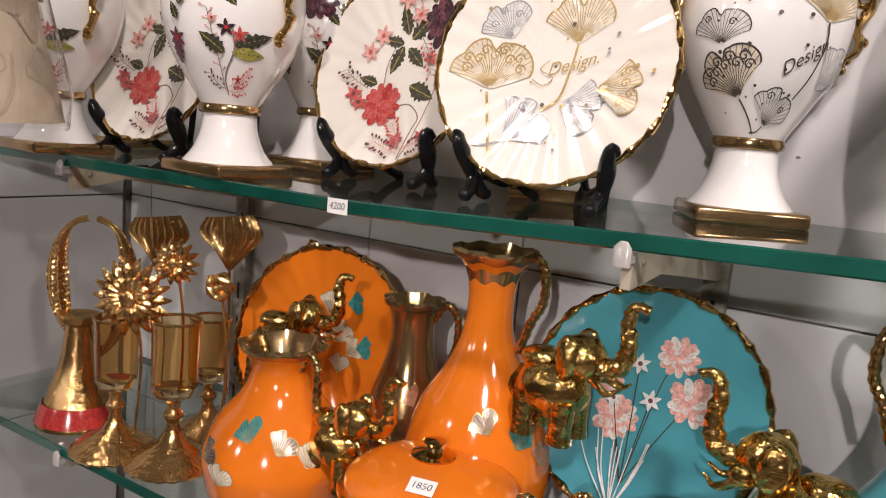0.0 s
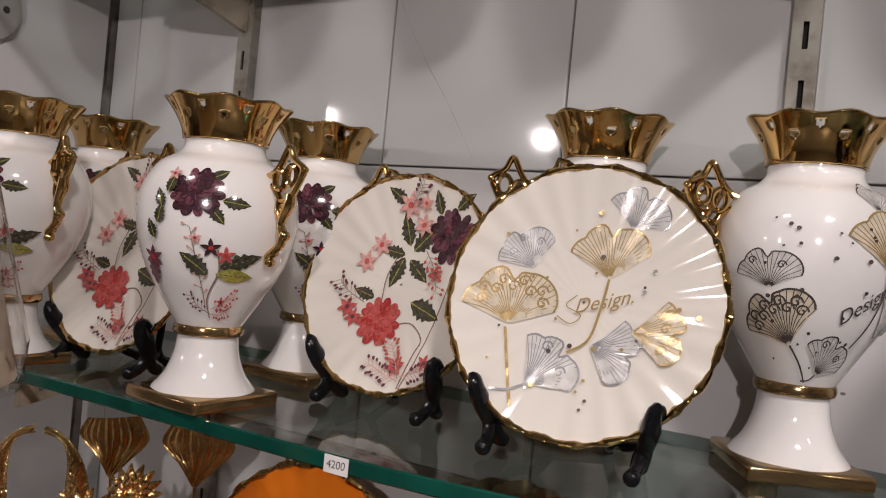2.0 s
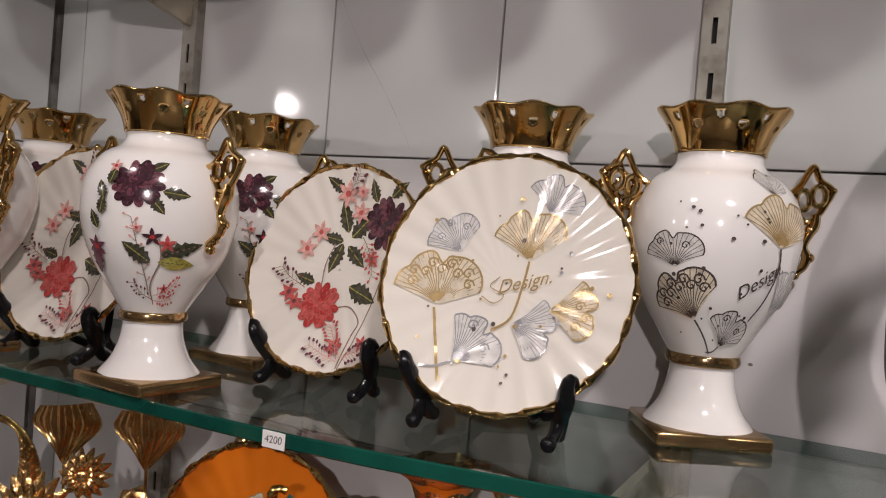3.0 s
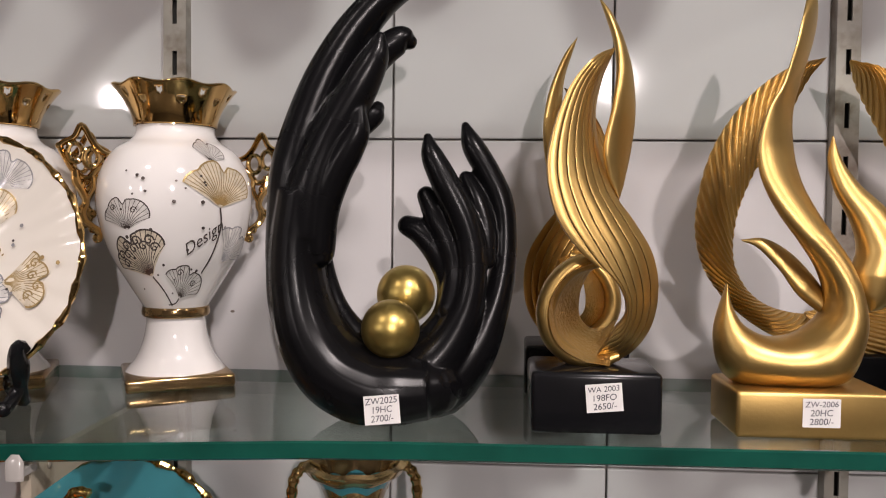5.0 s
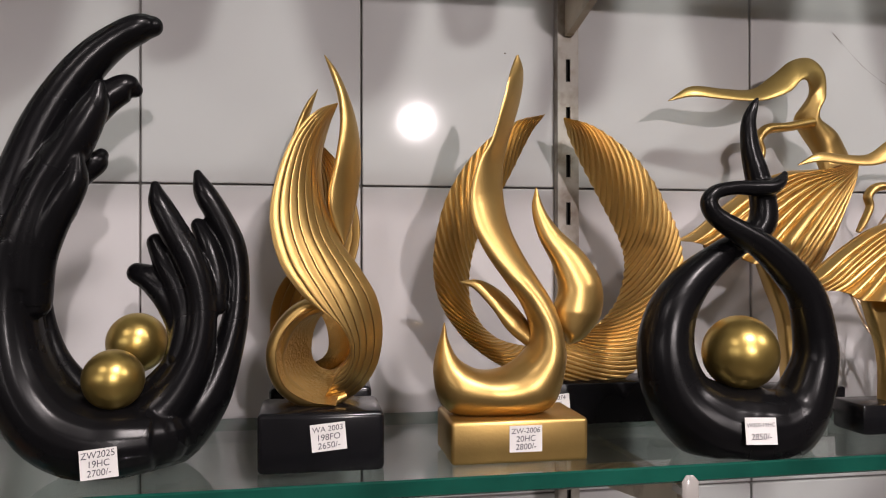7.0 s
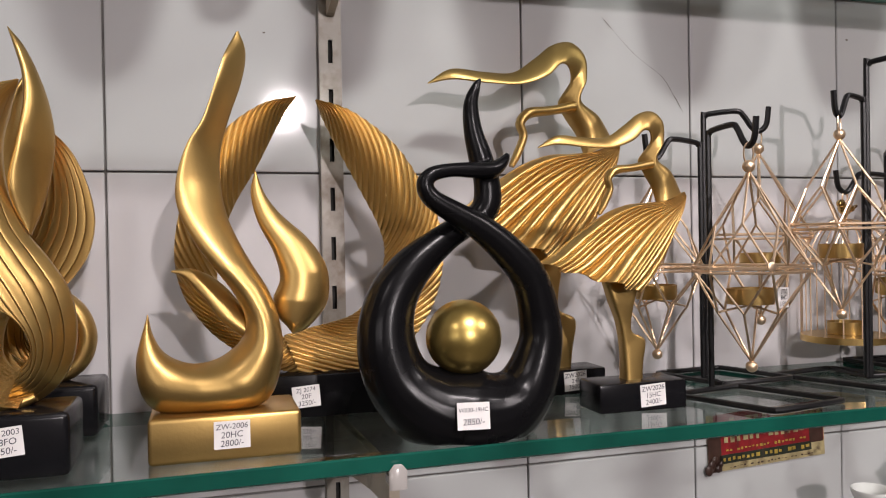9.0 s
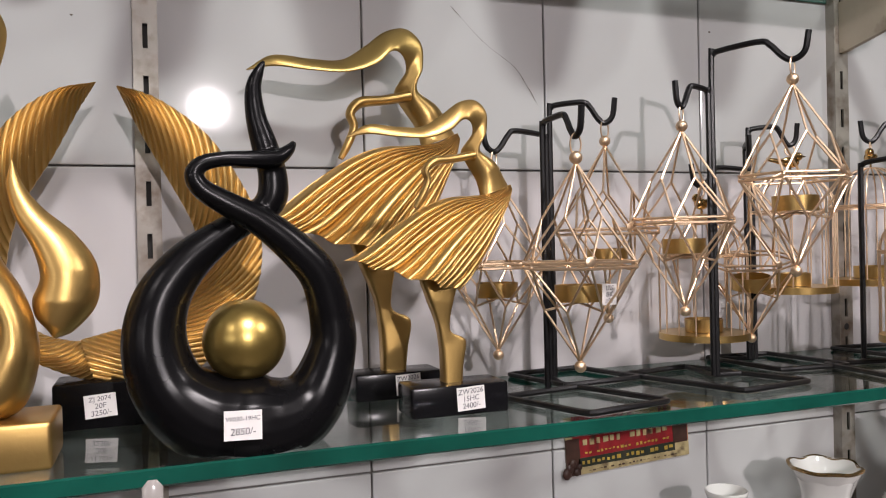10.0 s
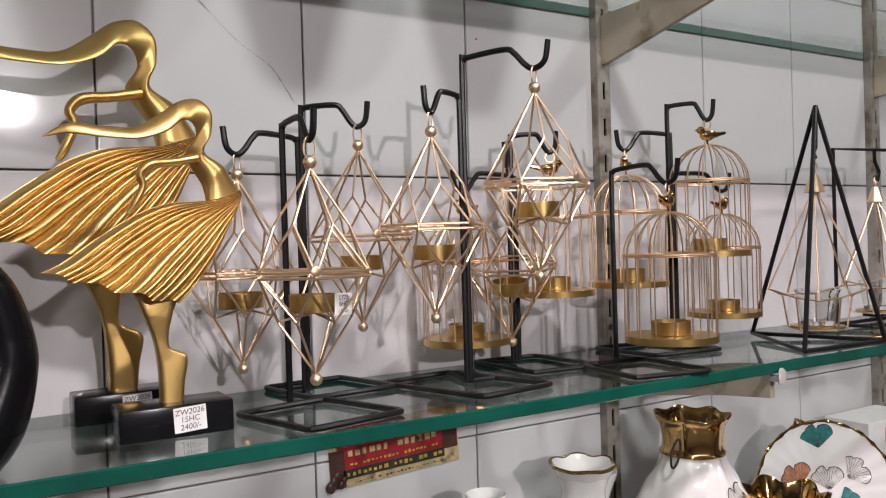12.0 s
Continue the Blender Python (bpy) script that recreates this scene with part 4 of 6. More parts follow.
winged(on_shelf(0.296, -0.195))


def fan_wings(m):
    s = thing("wing_sculpture", m, "pair of finely fluted gold wings on black plinth", "sculpture")
    part("plinth", box(-0.072, 0.075, -0.024, 0.024, 0.0, 0.036, 0.002), M_BLACK, s, "long black plinth")
    ro = [(-0.0213, 0.2715), (0.0113, 0.2599), (0.0482, 0.2315), (0.0749, 0.1913), (0.0883, 0.1572), (0.0888, 0.1179), (0.0761, 0.0815), (0.051, 0.0513), (0.0186, 0.0323), (-0.041, 0.0314)]
    ri = [(-0.0223, 0.2705), (-0.0047, 0.234), (0.0157, 0.1961), (0.0338, 0.1602), (0.0387, 0.1344), (0.0303, 0.1037), (0.0114, 0.0837), (-0.0096, 0.0764), (-0.0277, 0.073), (-0.0532, 0.067)]
    part("wing", ribbon(ri, ro, 460, 60, 0.004, 0.008, lambda t: 0.004 - 0.022 * max(0.0, t - 0.6), along=38, slant=0.20, groove=0.0026, twist=-0.012), M_RESIN, s, "fluted gold wing")
    lo = [(-0.0376, 0.275), (-0.0703, 0.2649), (-0.1025, 0.2394), (-0.1294, 0.1976), (-0.141, 0.1468), (-0.1363, 0.1081), (-0.1177, 0.0774), (-0.0929, 0.0559), (-0.0635, 0.0406), (-0.0385, 0.0328)]
    li = [(-0.0381, 0.274), (-0.0505, 0.2555), (-0.071, 0.2153), (-0.0912, 0.1807), (-0.1038, 0.1464), (-0.1067, 0.1122), (-0.0983, 0.0885), (-0.0829, 0.0732), (-0.0632, 0.0664), (-0.0431, 0.0646)]
    part("wing", ribbon(li, lo, 460, 60, 0.004, 0.008, lambda t: 0.010 - 0.022 * max(0.0, t - 0.6), along=38, slant=0.20, groove=0.0026, twist=-0.012), M_RESIN, s, "fluted gold wing")
    label_card(s, pose(-0.038, -0.0244, 0.018, 0, -4, 0), ["ZJ 2074", "20F", "3250/-"])
    return s


fan_wings(on_shelf(0.400, -0.070))


def loop_figure(m):
    s = thing("loop_sculpture", m, "black loop sculpture with twisted top holding gold ball", "sculpture")
    bm = limb([(0.0379, 0.0144, 0.0245), (0.012, 0.0158, 0.0322), (-0.0137, 0.022, 0.0297), (-0.0358, 0.0408, 0.024), (-0.045, 0.0692, 0.0208), (-0.0406, 0.0978, 0.018), (-0.0246, 0.1214, 0.0145), (-0.0013, 0.1403, 0.0107), (0.017, 0.1512, 0.0092), (0.0301, 0.1605, 0.0093)], 70, 24, 1.05, lambda t: 0.010 * t)
    merge_into(bm, limb([(-0.02, 0.0212, 0.0242), (0.0084, 0.0162, 0.0322), (0.0349, 0.0166, 0.0292), (0.0562, 0.03, 0.0221), (0.0681, 0.0579, 0.0169), (0.0694, 0.0791, 0.0153), (0.0615, 0.1096, 0.0136), (0.0444, 0.13, 0.012), (0.0231, 0.1474, 0.01), (0.0027, 0.1587, 0.0084), (-0.0138, 0.1687, 0.0069), (-0.0191, 0.1782, 0.0061), (-0.0134, 0.1855, 0.0054), (0.0016, 0.1887, 0.005), (0.0179, 0.1889, 0.0058), (0.0327, 0.1899, 0.0058), (0.0414, 0.1953, 0.0043), (0.0465, 0.2015, 0.002)], 130, 24, 1.05, lambda t: -0.010 * math.sin(math.pi * min(1, max(0, (t - 0.3) / 0.7)))))
    merge_into(bm, limb([(0.0233, 0.1538, 0.0092), (0.0317, 0.165, 0.0104), (0.0321, 0.1812, 0.0097), (0.0273, 0.2, 0.0089), (0.0222, 0.2186, 0.007), (0.0208, 0.2372, 0.0055), (0.0248, 0.2498, 0.0036), (0.0287, 0.2568, 0.0012)], 50, 20, 1.0, lambda t: 0.006))
    for v in bm.verts:
        v.co.z = max(v.co.z, 0.0)
    fuse(part("body", bm, M_BLACK, s), 0.0011, 7)
    part("gold_ball", ball((0.0107, 0.001, 0.0704), 0.027, 32), M_BALL, s, "satin gold ball")
    label_card(s, pose(0.0052, -0.0345, 0.0218, -10, 2, 0), ["W030-19HC", "2850/-"])
    return s


loop_figure(on_shelf(0.448, -0.224))


def cupped_figure(m):
    s = thing("cupped_sculpture", m, "tall black sculpture of cupped petal shapes holding two gold balls", "sculpture")
    limbs = (
        ([(0.03, 0.3009, 0.0072), (0.0217, 0.2991, 0.0098), (0.0086, 0.2916, 0.0106), (-0.0071, 0.2778, 0.0123), (-0.023, 0.2572, 0.014), (-0.0387, 0.2287, 0.0157), (-0.0511, 0.1959, 0.017), (-0.059, 0.1652, 0.0179), (-0.0618, 0.1346, 0.017), (-0.0609, 0.104, 0.0179), (-0.0572, 0.0734, 0.0188), (-0.0425, 0.0425, 0.0197)], 0.01, 1.2),
        ([(-0.0513, 0.1536, 0.0183), (-0.0562, 0.1198, 0.018), (-0.0546, 0.0897, 0.0197), (-0.0467, 0.0596, 0.0235), (-0.0294, 0.0347, 0.0269), (-0.005, 0.0227, 0.0275), (0.0152, 0.0221, 0.0257), (0.0355, 0.0227, 0.0214)], 0.0, 1.35),
        ([(0.0016, 0.2546, 0.004), (-0.0015, 0.2426, 0.0089), (-0.0111, 0.2246, 0.0121), (-0.023, 0.2052, 0.0137), (-0.0349, 0.1829, 0.0145), (-0.0453, 0.1535, 0.0162), (-0.0494, 0.1242, 0.0155)], -0.014, 1.1),
        ([(0.018, 0.2572, 0.0055), (0.0127, 0.2586, 0.0092), (0.0007, 0.2505, 0.0105), (-0.0112, 0.2374, 0.0114), (-0.0234, 0.2196, 0.0118)], 0.012, 1.0),
        ([(-0.011, 0.2075, 0.004), (-0.0128, 0.1931, 0.0083), (-0.0197, 0.1806, 0.0104), (-0.0291, 0.1637, 0.0112), (-0.037, 0.1407, 0.0112), (-0.0394, 0.1134, 0.0105)], -0.018, 1.1),
        ([(-0.0032, 0.212, 0.005), (-0.0062, 0.2073, 0.0083), (-0.0154, 0.1994, 0.0092), (-0.0265, 0.1866, 0.0092)], 0.01, 1.0),
        ([(-0.0288, 0.1766, 0.0085), (-0.0392, 0.1539, 0.0077), (-0.0429, 0.1265, 0.0069), (-0.0406, 0.0991, 0.0077), (-0.0308, 0.0716, 0.0094), (-0.0138, 0.0509, 0.012), (0.0109, 0.0393, 0.0128)], 0.02, 1.0),
        ([(0.056, 0.2029, 0.0034), (0.0615, 0.1888, 0.0081), (0.0726, 0.1699, 0.0088), (0.0821, 0.1494, 0.0088), (0.0851, 0.1258, 0.0083), (0.083, 0.0975, 0.0096), (0.0753, 0.0695, 0.0125), (0.0618, 0.042, 0.0177), (0.0389, 0.0199, 0.0229), (0.0117, 0.0156, 0.0248), (-0.0104, 0.0175, 0.0231)], 0.036, 1.1),
        ([(0.0311, 0.1924, 0.0033), (0.0343, 0.1799, 0.0078), (0.0432, 0.1619, 0.0098), (0.0537, 0.1423, 0.0102), (0.0611, 0.1207, 0.0097), (0.0628, 0.0972, 0.0102), (0.0572, 0.0719, 0.0122), (0.0429, 0.0458, 0.0165), (0.0213, 0.027, 0.0225), (-0.0008, 0.0209, 0.0244), (-0.0172, 0.0246, 0.0219)], 0.012, 1.1),
        ([(0.057, 0.1657, 0.0055), (0.0645, 0.1502, 0.0075), (0.0712, 0.1302, 0.007), (0.0727, 0.1086, 0.0065)], 0.032, 1.0),
        ([(0.0295, 0.1529, 0.0071), (0.038, 0.1381, 0.01), (0.048, 0.1203, 0.0112), (0.0528, 0.0987, 0.0103), (0.0492, 0.0736, 0.0111)], 0.026, 1.0),
        ([(0.016, 0.1316, 0.0077), (0.028, 0.126, 0.0101), (0.0411, 0.1109, 0.0113), (0.0479, 0.0896, 0.01), (0.0446, 0.067, 0.0108), (0.0307, 0.0474, 0.0133)], 0.03, 1.0),
    )
    bm = bmesh.new()
    for pts, dy, flat in limbs:
        merge_into(bm, limb(pts, 60, 24, flat, lambda t, d=dy: d * (1 - 0.6 * t)))
        add_ball(bm, (pts[0][0], dy, pts[0][1]), pts[0][2] * 0.98, 16)
        add_ball(bm, (pts[-1][0], dy * 0.4, pts[-1][1]), pts[-1][2] * 0.98, 16)
    add_ball(bm, (0.0071, 0, 0.024), 0.024, 28, (2.0, 1.3, 1.0))
    for v in bm.verts:
        v.co.z = max(v.co.z, 0.0)
    fuse(part("body", bm, M_BLACK, s), 0.0011, 7)
    part("gold_ball", ball((0.0142, 0.038, 0.0819), 0.0212, 28), M_BALL, s, "satin gold ball")
    part("gold_ball", ball((0.0092, -0.010, 0.0631), 0.0197, 28), M_BALL, s, "satin gold ball")
    label_card(s, pose(0.0082, -0.0420, 0.0165, -8, -7, -6), ["ZW2025", "19HC", "2700/-"])
    return s


cupped_figure(on_shelf(0.016, -0.196))


def skirt(top, side, k, n=70, m=181):
    """Pleats that fan out from the waist to a scalloped hem."""
    a, b = spline(top, n), spline(side, n)
    bm = bmesh.new()
    rnd = random.Random(11)
    turns = [rnd.uniform(0, 6.28) for _ in range(3)]
    front = []
    for i in range(n):
        s = i / (n - 1)
        f, g = [], []
        for j in range(m):
            c = j / (m - 1)
            s2 = s * (1 - 0.045 * abs(math.sin(math.pi * 3.5 * c + 0.6)) ** 1.5 * s * s)
            u = s2 * (n - 1)
            q = min(int(u), n - 2)
            pa, pb = a[q] + (a[q + 1] - a[q]) * (u - q), b[q] + (b[q + 1] - b[q]) * (u - q)
            x, z = pa * (1 - c) + pb * c
            w = c + 0.016 * math.sin(9 * c + turns[0] + 2.2 * s) + 0.010 * math.sin(23 * c + turns[1] - 2.0 * s)
            fold = abs(math.sin(math.pi * 13 * w)) ** 0.7
            roll = math.sin(math.pi * 3.5 * c + 0.6)
            y = k * (-0.014 * math.sin(math.pi * c) ** 0.8 * s ** 0.5 - 0.0030 * fold * min(1, 0.35 + s) - 0.007 * roll * s * s - 0.016 * c * s)
            f.append((x, y, z))
            g.append((x, y + 0.0035 * k, z))
        front.append(f + g[::-1])
    vs = add_grid(bm, front, closed_v=True)
    bm.faces.new(vs[0][::-1])
    return bm


def dancer(m, k, tags, label, lean=0.0):
    """A headless whirling skirt and scarf on one foot; k scales it."""
    s = thing("dancer_sculpture", m, label, "sculpture", "whirling gold sculptures")
    e = lambda pts: [(k * p[0] - lean * max(0.0, p[1] - 0.08), 0.024 + k * (p[1] - 0.024)) + tuple(k * c for c in p[2:]) for p in pts]
    part("plinth", box(-0.038, 0.042, -0.024, 0.014, 0.0, 0.024, 0.002), M_PLASTIC_BLACK, s, "black plinth")
    top = e([(0.0586, 0.1806), (0.0417, 0.1736), (0.0218, 0.1713), (0.0023, 0.1695), (-0.0193, 0.1615), (-0.0452, 0.1454), (-0.0682, 0.1287), (-0.0847, 0.1209)])
    side = e([(0.06, 0.1764), (0.0551, 0.1643), (0.0472, 0.1505), (0.0377, 0.134), (0.0274, 0.1186), (0.0167, 0.1048), (0.0053, 0.0939)])
    part("skirt", skirt(top, side, k), M_RESIN, s, "pleated flaring gold skirt")
    lower = e([(-0.0781, 0.2159), (-0.0616, 0.2185), (-0.0389, 0.2164), (-0.0157, 0.2161), (0.0036, 0.2224), (0.0149, 0.2313), (0.0232, 0.2289), (0.0259, 0.2203), (0.0188, 0.2082), (0.0244, 0.1965), (0.031, 0.1846), (0.0332, 0.1713)])
    upper = e([(-0.0781, 0.2167), (-0.0614, 0.2263), (-0.0387, 0.2252), (-0.0178, 0.2258), (-0.0009, 0.2358), (0.0138, 0.2463), (0.0281, 0.2491), (0.0378, 0.2399), (0.0374, 0.2242), (0.0326, 0.2094), (0.0478, 0.1986), (0.0601, 0.1802)])
    part("scarf", blade(lower, upper, [k * d for d in (0.0006, 0.002, 0.0022, 0.0025, 0.003, 0.003, 0.0035, 0.004, 0.005, 0.007, 0.009, 0.008)], lambda t: -0.006 * k * math.sin(5 * t), (0.004, 0.014 * k, 0.010 * k, -0.012 * k, 0.006 * k), 120), M_RESIN, s, "curling gold scarf")
    part("arm", limb(e([(0.0265, 0.2043, 0.0037), (0.0079, 0.2008, 0.0032), (-0.0075, 0.1987, 0.0036), (-0.0148, 0.1915, 0.0031), (-0.0132, 0.1825, 0.0027), (-0.0191, 0.17, 0.0027), (-0.024, 0.162, 0.0018)]), 36, 14, 1.5), M_RESIN, s)
    part("leg", blade(e([(-0.0239, 0.1085), (-0.0177, 0.0904), (-0.0106, 0.0712), (-0.0077, 0.053), (-0.0067, 0.0349), (-0.0066, 0.0196)]), e([(0.0084, 0.1019), (0.0037, 0.0885), (0.0005, 0.0742), (0.0012, 0.0633), (0.0131, 0.0562), (0.0107, 0.0382), (0.0088, 0.0183)]), [0.006 * k, 0.007 * k, 0.006 * k, 0.006 * k, 0.007 * k, 0.008], lambda t: -0.004, (0.0, 0.0), 50, 0.4), M_RESIN, s, "bent gold leg with square heel")
    label_card(s, pose(0.010, -0.0244, 0.013, 0, -3, 0), tags)
    return s


dancer(on_shelf(0.622, -0.165), 1.0, ["ZW2026", "15HC", "2400/-"], "small gold whirling skirt sculpture on black plinth")
dancer(on_shelf(0.604, -0.060), 1.39, ["ZW2026", "24F", "3500/-"], "large gold whirling skirt sculpture on black plinth", 0.10)


# ---- hanging candle holders on black stands ----
def tealight(parent, z, r=0.0195, h=0.0135):
    part("candle_cup", lathe([(0.001, z), (r, z), (r + 0.0003, z + h), (r - 0.0007, z + h), (r - 0.001, z + 0.0015), (0.001, z + 0.0015)], 32), M_BRASS, parent, "brass tealight cup")


def lantern(m, card=None):
    """A wire double pyramid; its origin is the ball under the ring."""
    s = thing("wire_lantern", m, "gold wire diamond candle holder hanging from black stand", "candle holder", "hanging gold wire lanterns")
    R, zu, zr, zl, zb = 0.049, -0.050, -0.088, -0.125, -0.172
    ang = [math.pi / 3 * i + 0.2 for i in range(6)]
    ring = [(R * math.cos(a), R * math.sin(a), zr) for a in ang]
    up = [(0.60 * R * math.cos(a + math.pi / 6), 0.60 * R * math.sin(a + math.pi / 6), zu) for a in ang]
    lo = [(0.58 * R * math.cos(a + math.pi / 6), 0.58 * R * math.sin(a + math.pi / 6), zl) for a in ang]
    top, bot = (0, 0, -0.004), (0, 0, zb + 0.004)
    for i in range(6):
        j = (i + 1) % 6
        for a, b in ((top, up[i]), (up[i], ring[i]), (up[i], ring[j])):
            part("upper_wire", tube([a, b], 0.0011, 6), M_WIRE_GOLD, s)
        for a, b in ((ring[i], lo[i]), (ring[j], lo[i]), (lo[i], bot)):
            part("lower_wire", tube([a, b], 0.0011, 6), M_WIRE_GOLD, s)
    for i in (0, 2, 4):
        part("cup_wire", tube([lo[i], (0, 0, -0.119)], 0.001, 6), M_WIRE_GOLD, s)
    for dz in (0.0022, -0.0022):
        part("hoop", add_tube(bmesh.new(), [(a[0], a[1], a[2] + dz) for a in ring], 0.0012, 6, closed=True), M_WIRE_GOLD, s)
    part("top_ball", ball((0, 0, 0), 0.0055, 16), M_WIRE_GOLD, s)
    part("bottom_ball", ball((0, 0, zb), 0.005, 16), M_WIRE_GOLD, s)
    part("ring", add_tube(bmesh.new(), [(0.005 * math.cos(a), 0, 0.011 + 0.009 * math.sin(a)) for a in np.linspace(0, 2 * math.pi, 18, endpoint=False)], 0.0008, 6, closed=True), M_WIRE_GOLD, s)
    tealight(s, -0.118)
    part("latch", ball((R * math.cos(ang[4]), R * math.sin(ang[4]), zr + 0.003), 0.0045, 10, (1, 0.3, 1)), M_WIRE_GOLD, s)
    if card:
        label_card(s, pose(0.016, -0.021, -0.112, 0, 2, 25), card, 0.020, 0.017)
    return s


def add_bird(bm, x, y, z, k=1.0):
    add_ball(bm, (x, y, z), 0.0075 * k, 14, (1.35, 0.85, 0.85))
    add_ball(bm, (x - 0.009 * k, y, z + 0.006 * k), 0.0048 * k, 12)
    add_tube(bm, [(x - 0.013 * k, y, z + 0.006 * k), (x - 0.0175 * k, y, z + 0.0055 * k)], [0.0018 * k, 0.0003], 6)
    add_tube(bm, [(x + 0.006 * k, y, z), (x + 0.016 * k, y, z + 0.002 * k), (x + 0.026 * k, y, z + 0.004 * k)], [0.004 * k, 0.0026 * k, 0.0018 * k], 8, 0.6)
    for s in (-1, 1):
        add_ball(bm, (x + 0.003 * k, y + s * 0.005 * k, z + 0.001 * k), 0.006 * k, 10, (1.5, 0.35, 0.7))
    add_tube(bm, [(x, y, z - 0.005 * k), (x, y, z - 0.011 * k)], 0.0012, 6)


def cage(m):
    """A domed wire bird cage with a bird on top; its origin is the bird."""
    s = thing("bird_cage_lantern", m, "gold wire bird-cage candle holder topped with small bird", "candle holder", "bird-cage candle holders")
    R, zt, zr, zb = 0.0455, -0.011, -0.056, -0.136
    for i in range(16):
        a = 2 * math.pi * i / 16
        c, d = math.cos(a), math.sin(a)
        part("bar", tube([(R * c, R * d, zb), (R * c, R * d, zr)], 0.0008, 5), M_WIRE_GOLD, s)
        part("dome_wire", tube([(R * math.cos(f) * c, R * math.cos(f) * d, zr + (zt - zr) * math.sin(f)) for f in np.linspace(0, 1.48, 8)], 0.0008, 5), M_WIRE_GOLD, s)
    for z in (zr, zr + 0.002):
        part("hoop", add_tube(bmesh.new(), [(R * 1.01 * math.cos(a), R * 1.01 * math.sin(a), z) for a in np.linspace(0, 2 * math.pi, 40, endpoint=False)], 0.0009, 6, closed=True), M_WIRE_GOLD, s)
    part("base_plate", lathe([(0.001, zb), (R + 0.001, zb), (R + 0.001, zb - 0.007), (R - 0.001, zb - 0.007), (R - 0.002, zb - 0.001), (0.001, zb - 0.001)], 48), M_BRASS, s, "flat gold base")
    bm = bmesh.new()
    add_bird(bm, 0, 0, 0)
    part("bird", bm, M_GOLD, s, "small gold bird")
    part("ring", add_tube(bmesh.new(), [(0.0055 * math.cos(a), 0, 0.013 + 0.0055 * math.sin(a)) for a in np.linspace(0, 2 * math.pi, 18, endpoint=False)], 0.0009, 6, closed=True), M_WIRE_GOLD, s)
    tealight(s, zb + 0.0005)
    return s


def stand(ux, uy, cx, cy, w, d, turn, arms):
    """Black wire stand: a foot frame, and one bent rod for each hook (hook x, y, height of the hook's dip)."""
    s = thing("hook_stand", on_shelf(ux, uy), "black wire stand with curved hooks on glass shelf", "candle stand", "black hook stands")
    ox, oy, oz = ux, uy, shelf_z(ux, uy)
    ca, sa = math.cos(math.radians(turn)), math.sin(math.radians(turn))
    pts = []
    for px, py in ((-w / 2, -d / 2), (w / 2, -d / 2), (w / 2, d / 2), (-w / 2, d / 2)):
        x, y = cx + px * ca - py * sa, cy + px * sa + py * ca
        pts.append(Vector((x - ox, y - oy, shelf_z(x, y) - oz + 0.003)))
    ringp = []
    for i in range(4):
        a, b, c = pts[i - 1], pts[i], pts[(i + 1) % 4]
        ringp += [b + (a - b).normalized() * 0.007, b + (a - b).normalized() * 0.0015 + (c - b).normalized() * 0.0015, b + (c - b).normalized() * 0.007]
    part("foot_frame", add_tube(bmesh.new(), ringp, 0.0027, 8, closed=True), M_BLACK_WIRE, s)
    # bar from the foot of the rods to the frame
    near = min(((pts[i] + pts[(i + 1) % 4]) / 2 for i in range(4)), key=lambda q: q.length)
    far = min((pts[i] for i in range(4)), key=lambda q: q.length)
    if near.length > 0.006:
        part("cross_bar", tube([near, (0, 0, 0.003), far], 0.0024, 8), M_BLACK_WIRE, s)
    for i, (hx, hy, hz) in enumerate(arms):
        h = Vector((hx - ox, hy - oy, 0))
        dz = hz - oz
        o = Vector((0.0042 * (i - (len(arms) - 1) / 2), 0, 0))
        poly = [o + Vector((0, 0, 0.003)), o + Vector((0, 0, dz * 0.5)), o + Vector((0, 0, dz + 0.009)), o + h * 0.03 + Vector((0, 0, dz + 0.0165)), o + h * 0.12 + Vector((0, 0, dz + 0.0195)), h * 0.62 + Vector((0, 0, dz + 0.021)), h * 0.75 + Vector((0, 0, dz + 0.016)), h * 0.88 + Vector((0, 0, dz + 0.005)), h + Vector((0, 0, dz)), h * 1.14 + Vector((0, 0, dz + 0.006)), h * 1.19 + Vector((0, 0, dz + 0.024))]
        q = [Vector(v) for v in spline([tuple(v) for v in poly], 60)]
        part("hook_rod", tube(q, 0.0028, 8), M_BLACK_WIRE, s)
    return s


HANG = 0.0175
L = [(0.731, -0.185, 1.461), (0.703, -0.082, 1.460), (0.817, -0.090, 1.489), (0.866, -0.144, 1.497), (0.944, -0.200, 1.533), (0.981, -0.100, 1.455)]
lantern(pose(*L[0]), ["L727", "8HC", "1100/-"])
for i, p in enumerate(L[1:]):
    if i == 3:
        lantern(pose(*p, 0, 0, 25), ["L727", "8HC", "1100/-"])
    elif i == 4:
        lantern(pose(*p, 6, -7, 10))
    else:
        lantern(pose(*p, 0, 0, (40, 12, 33)[i]))
C = [(1.110, -0.200, 1.430, 205), (0.952, -0.060, 1.429, 20), (1.063, -0.070, 1.474, 160), (1.169, -0.080, 1.479, 35), (1.253, -0.130, 1.512, -12), (1.335, -0.080, 1.432, 190)]
first_cage = cage(pose(*C[0][:3], 0, 0, C[0][3]))
for x, y, z, a in C[1:]:
    copy_thing(first_cage, pose(x, y, z, 0, 0, a))
CH = 0.0185
stand(0.727, -0.134, 0.730, -0.190, 0.084, 0.108, 12, [(L[0][0], L[0][1], L[0][2] + HANG)])
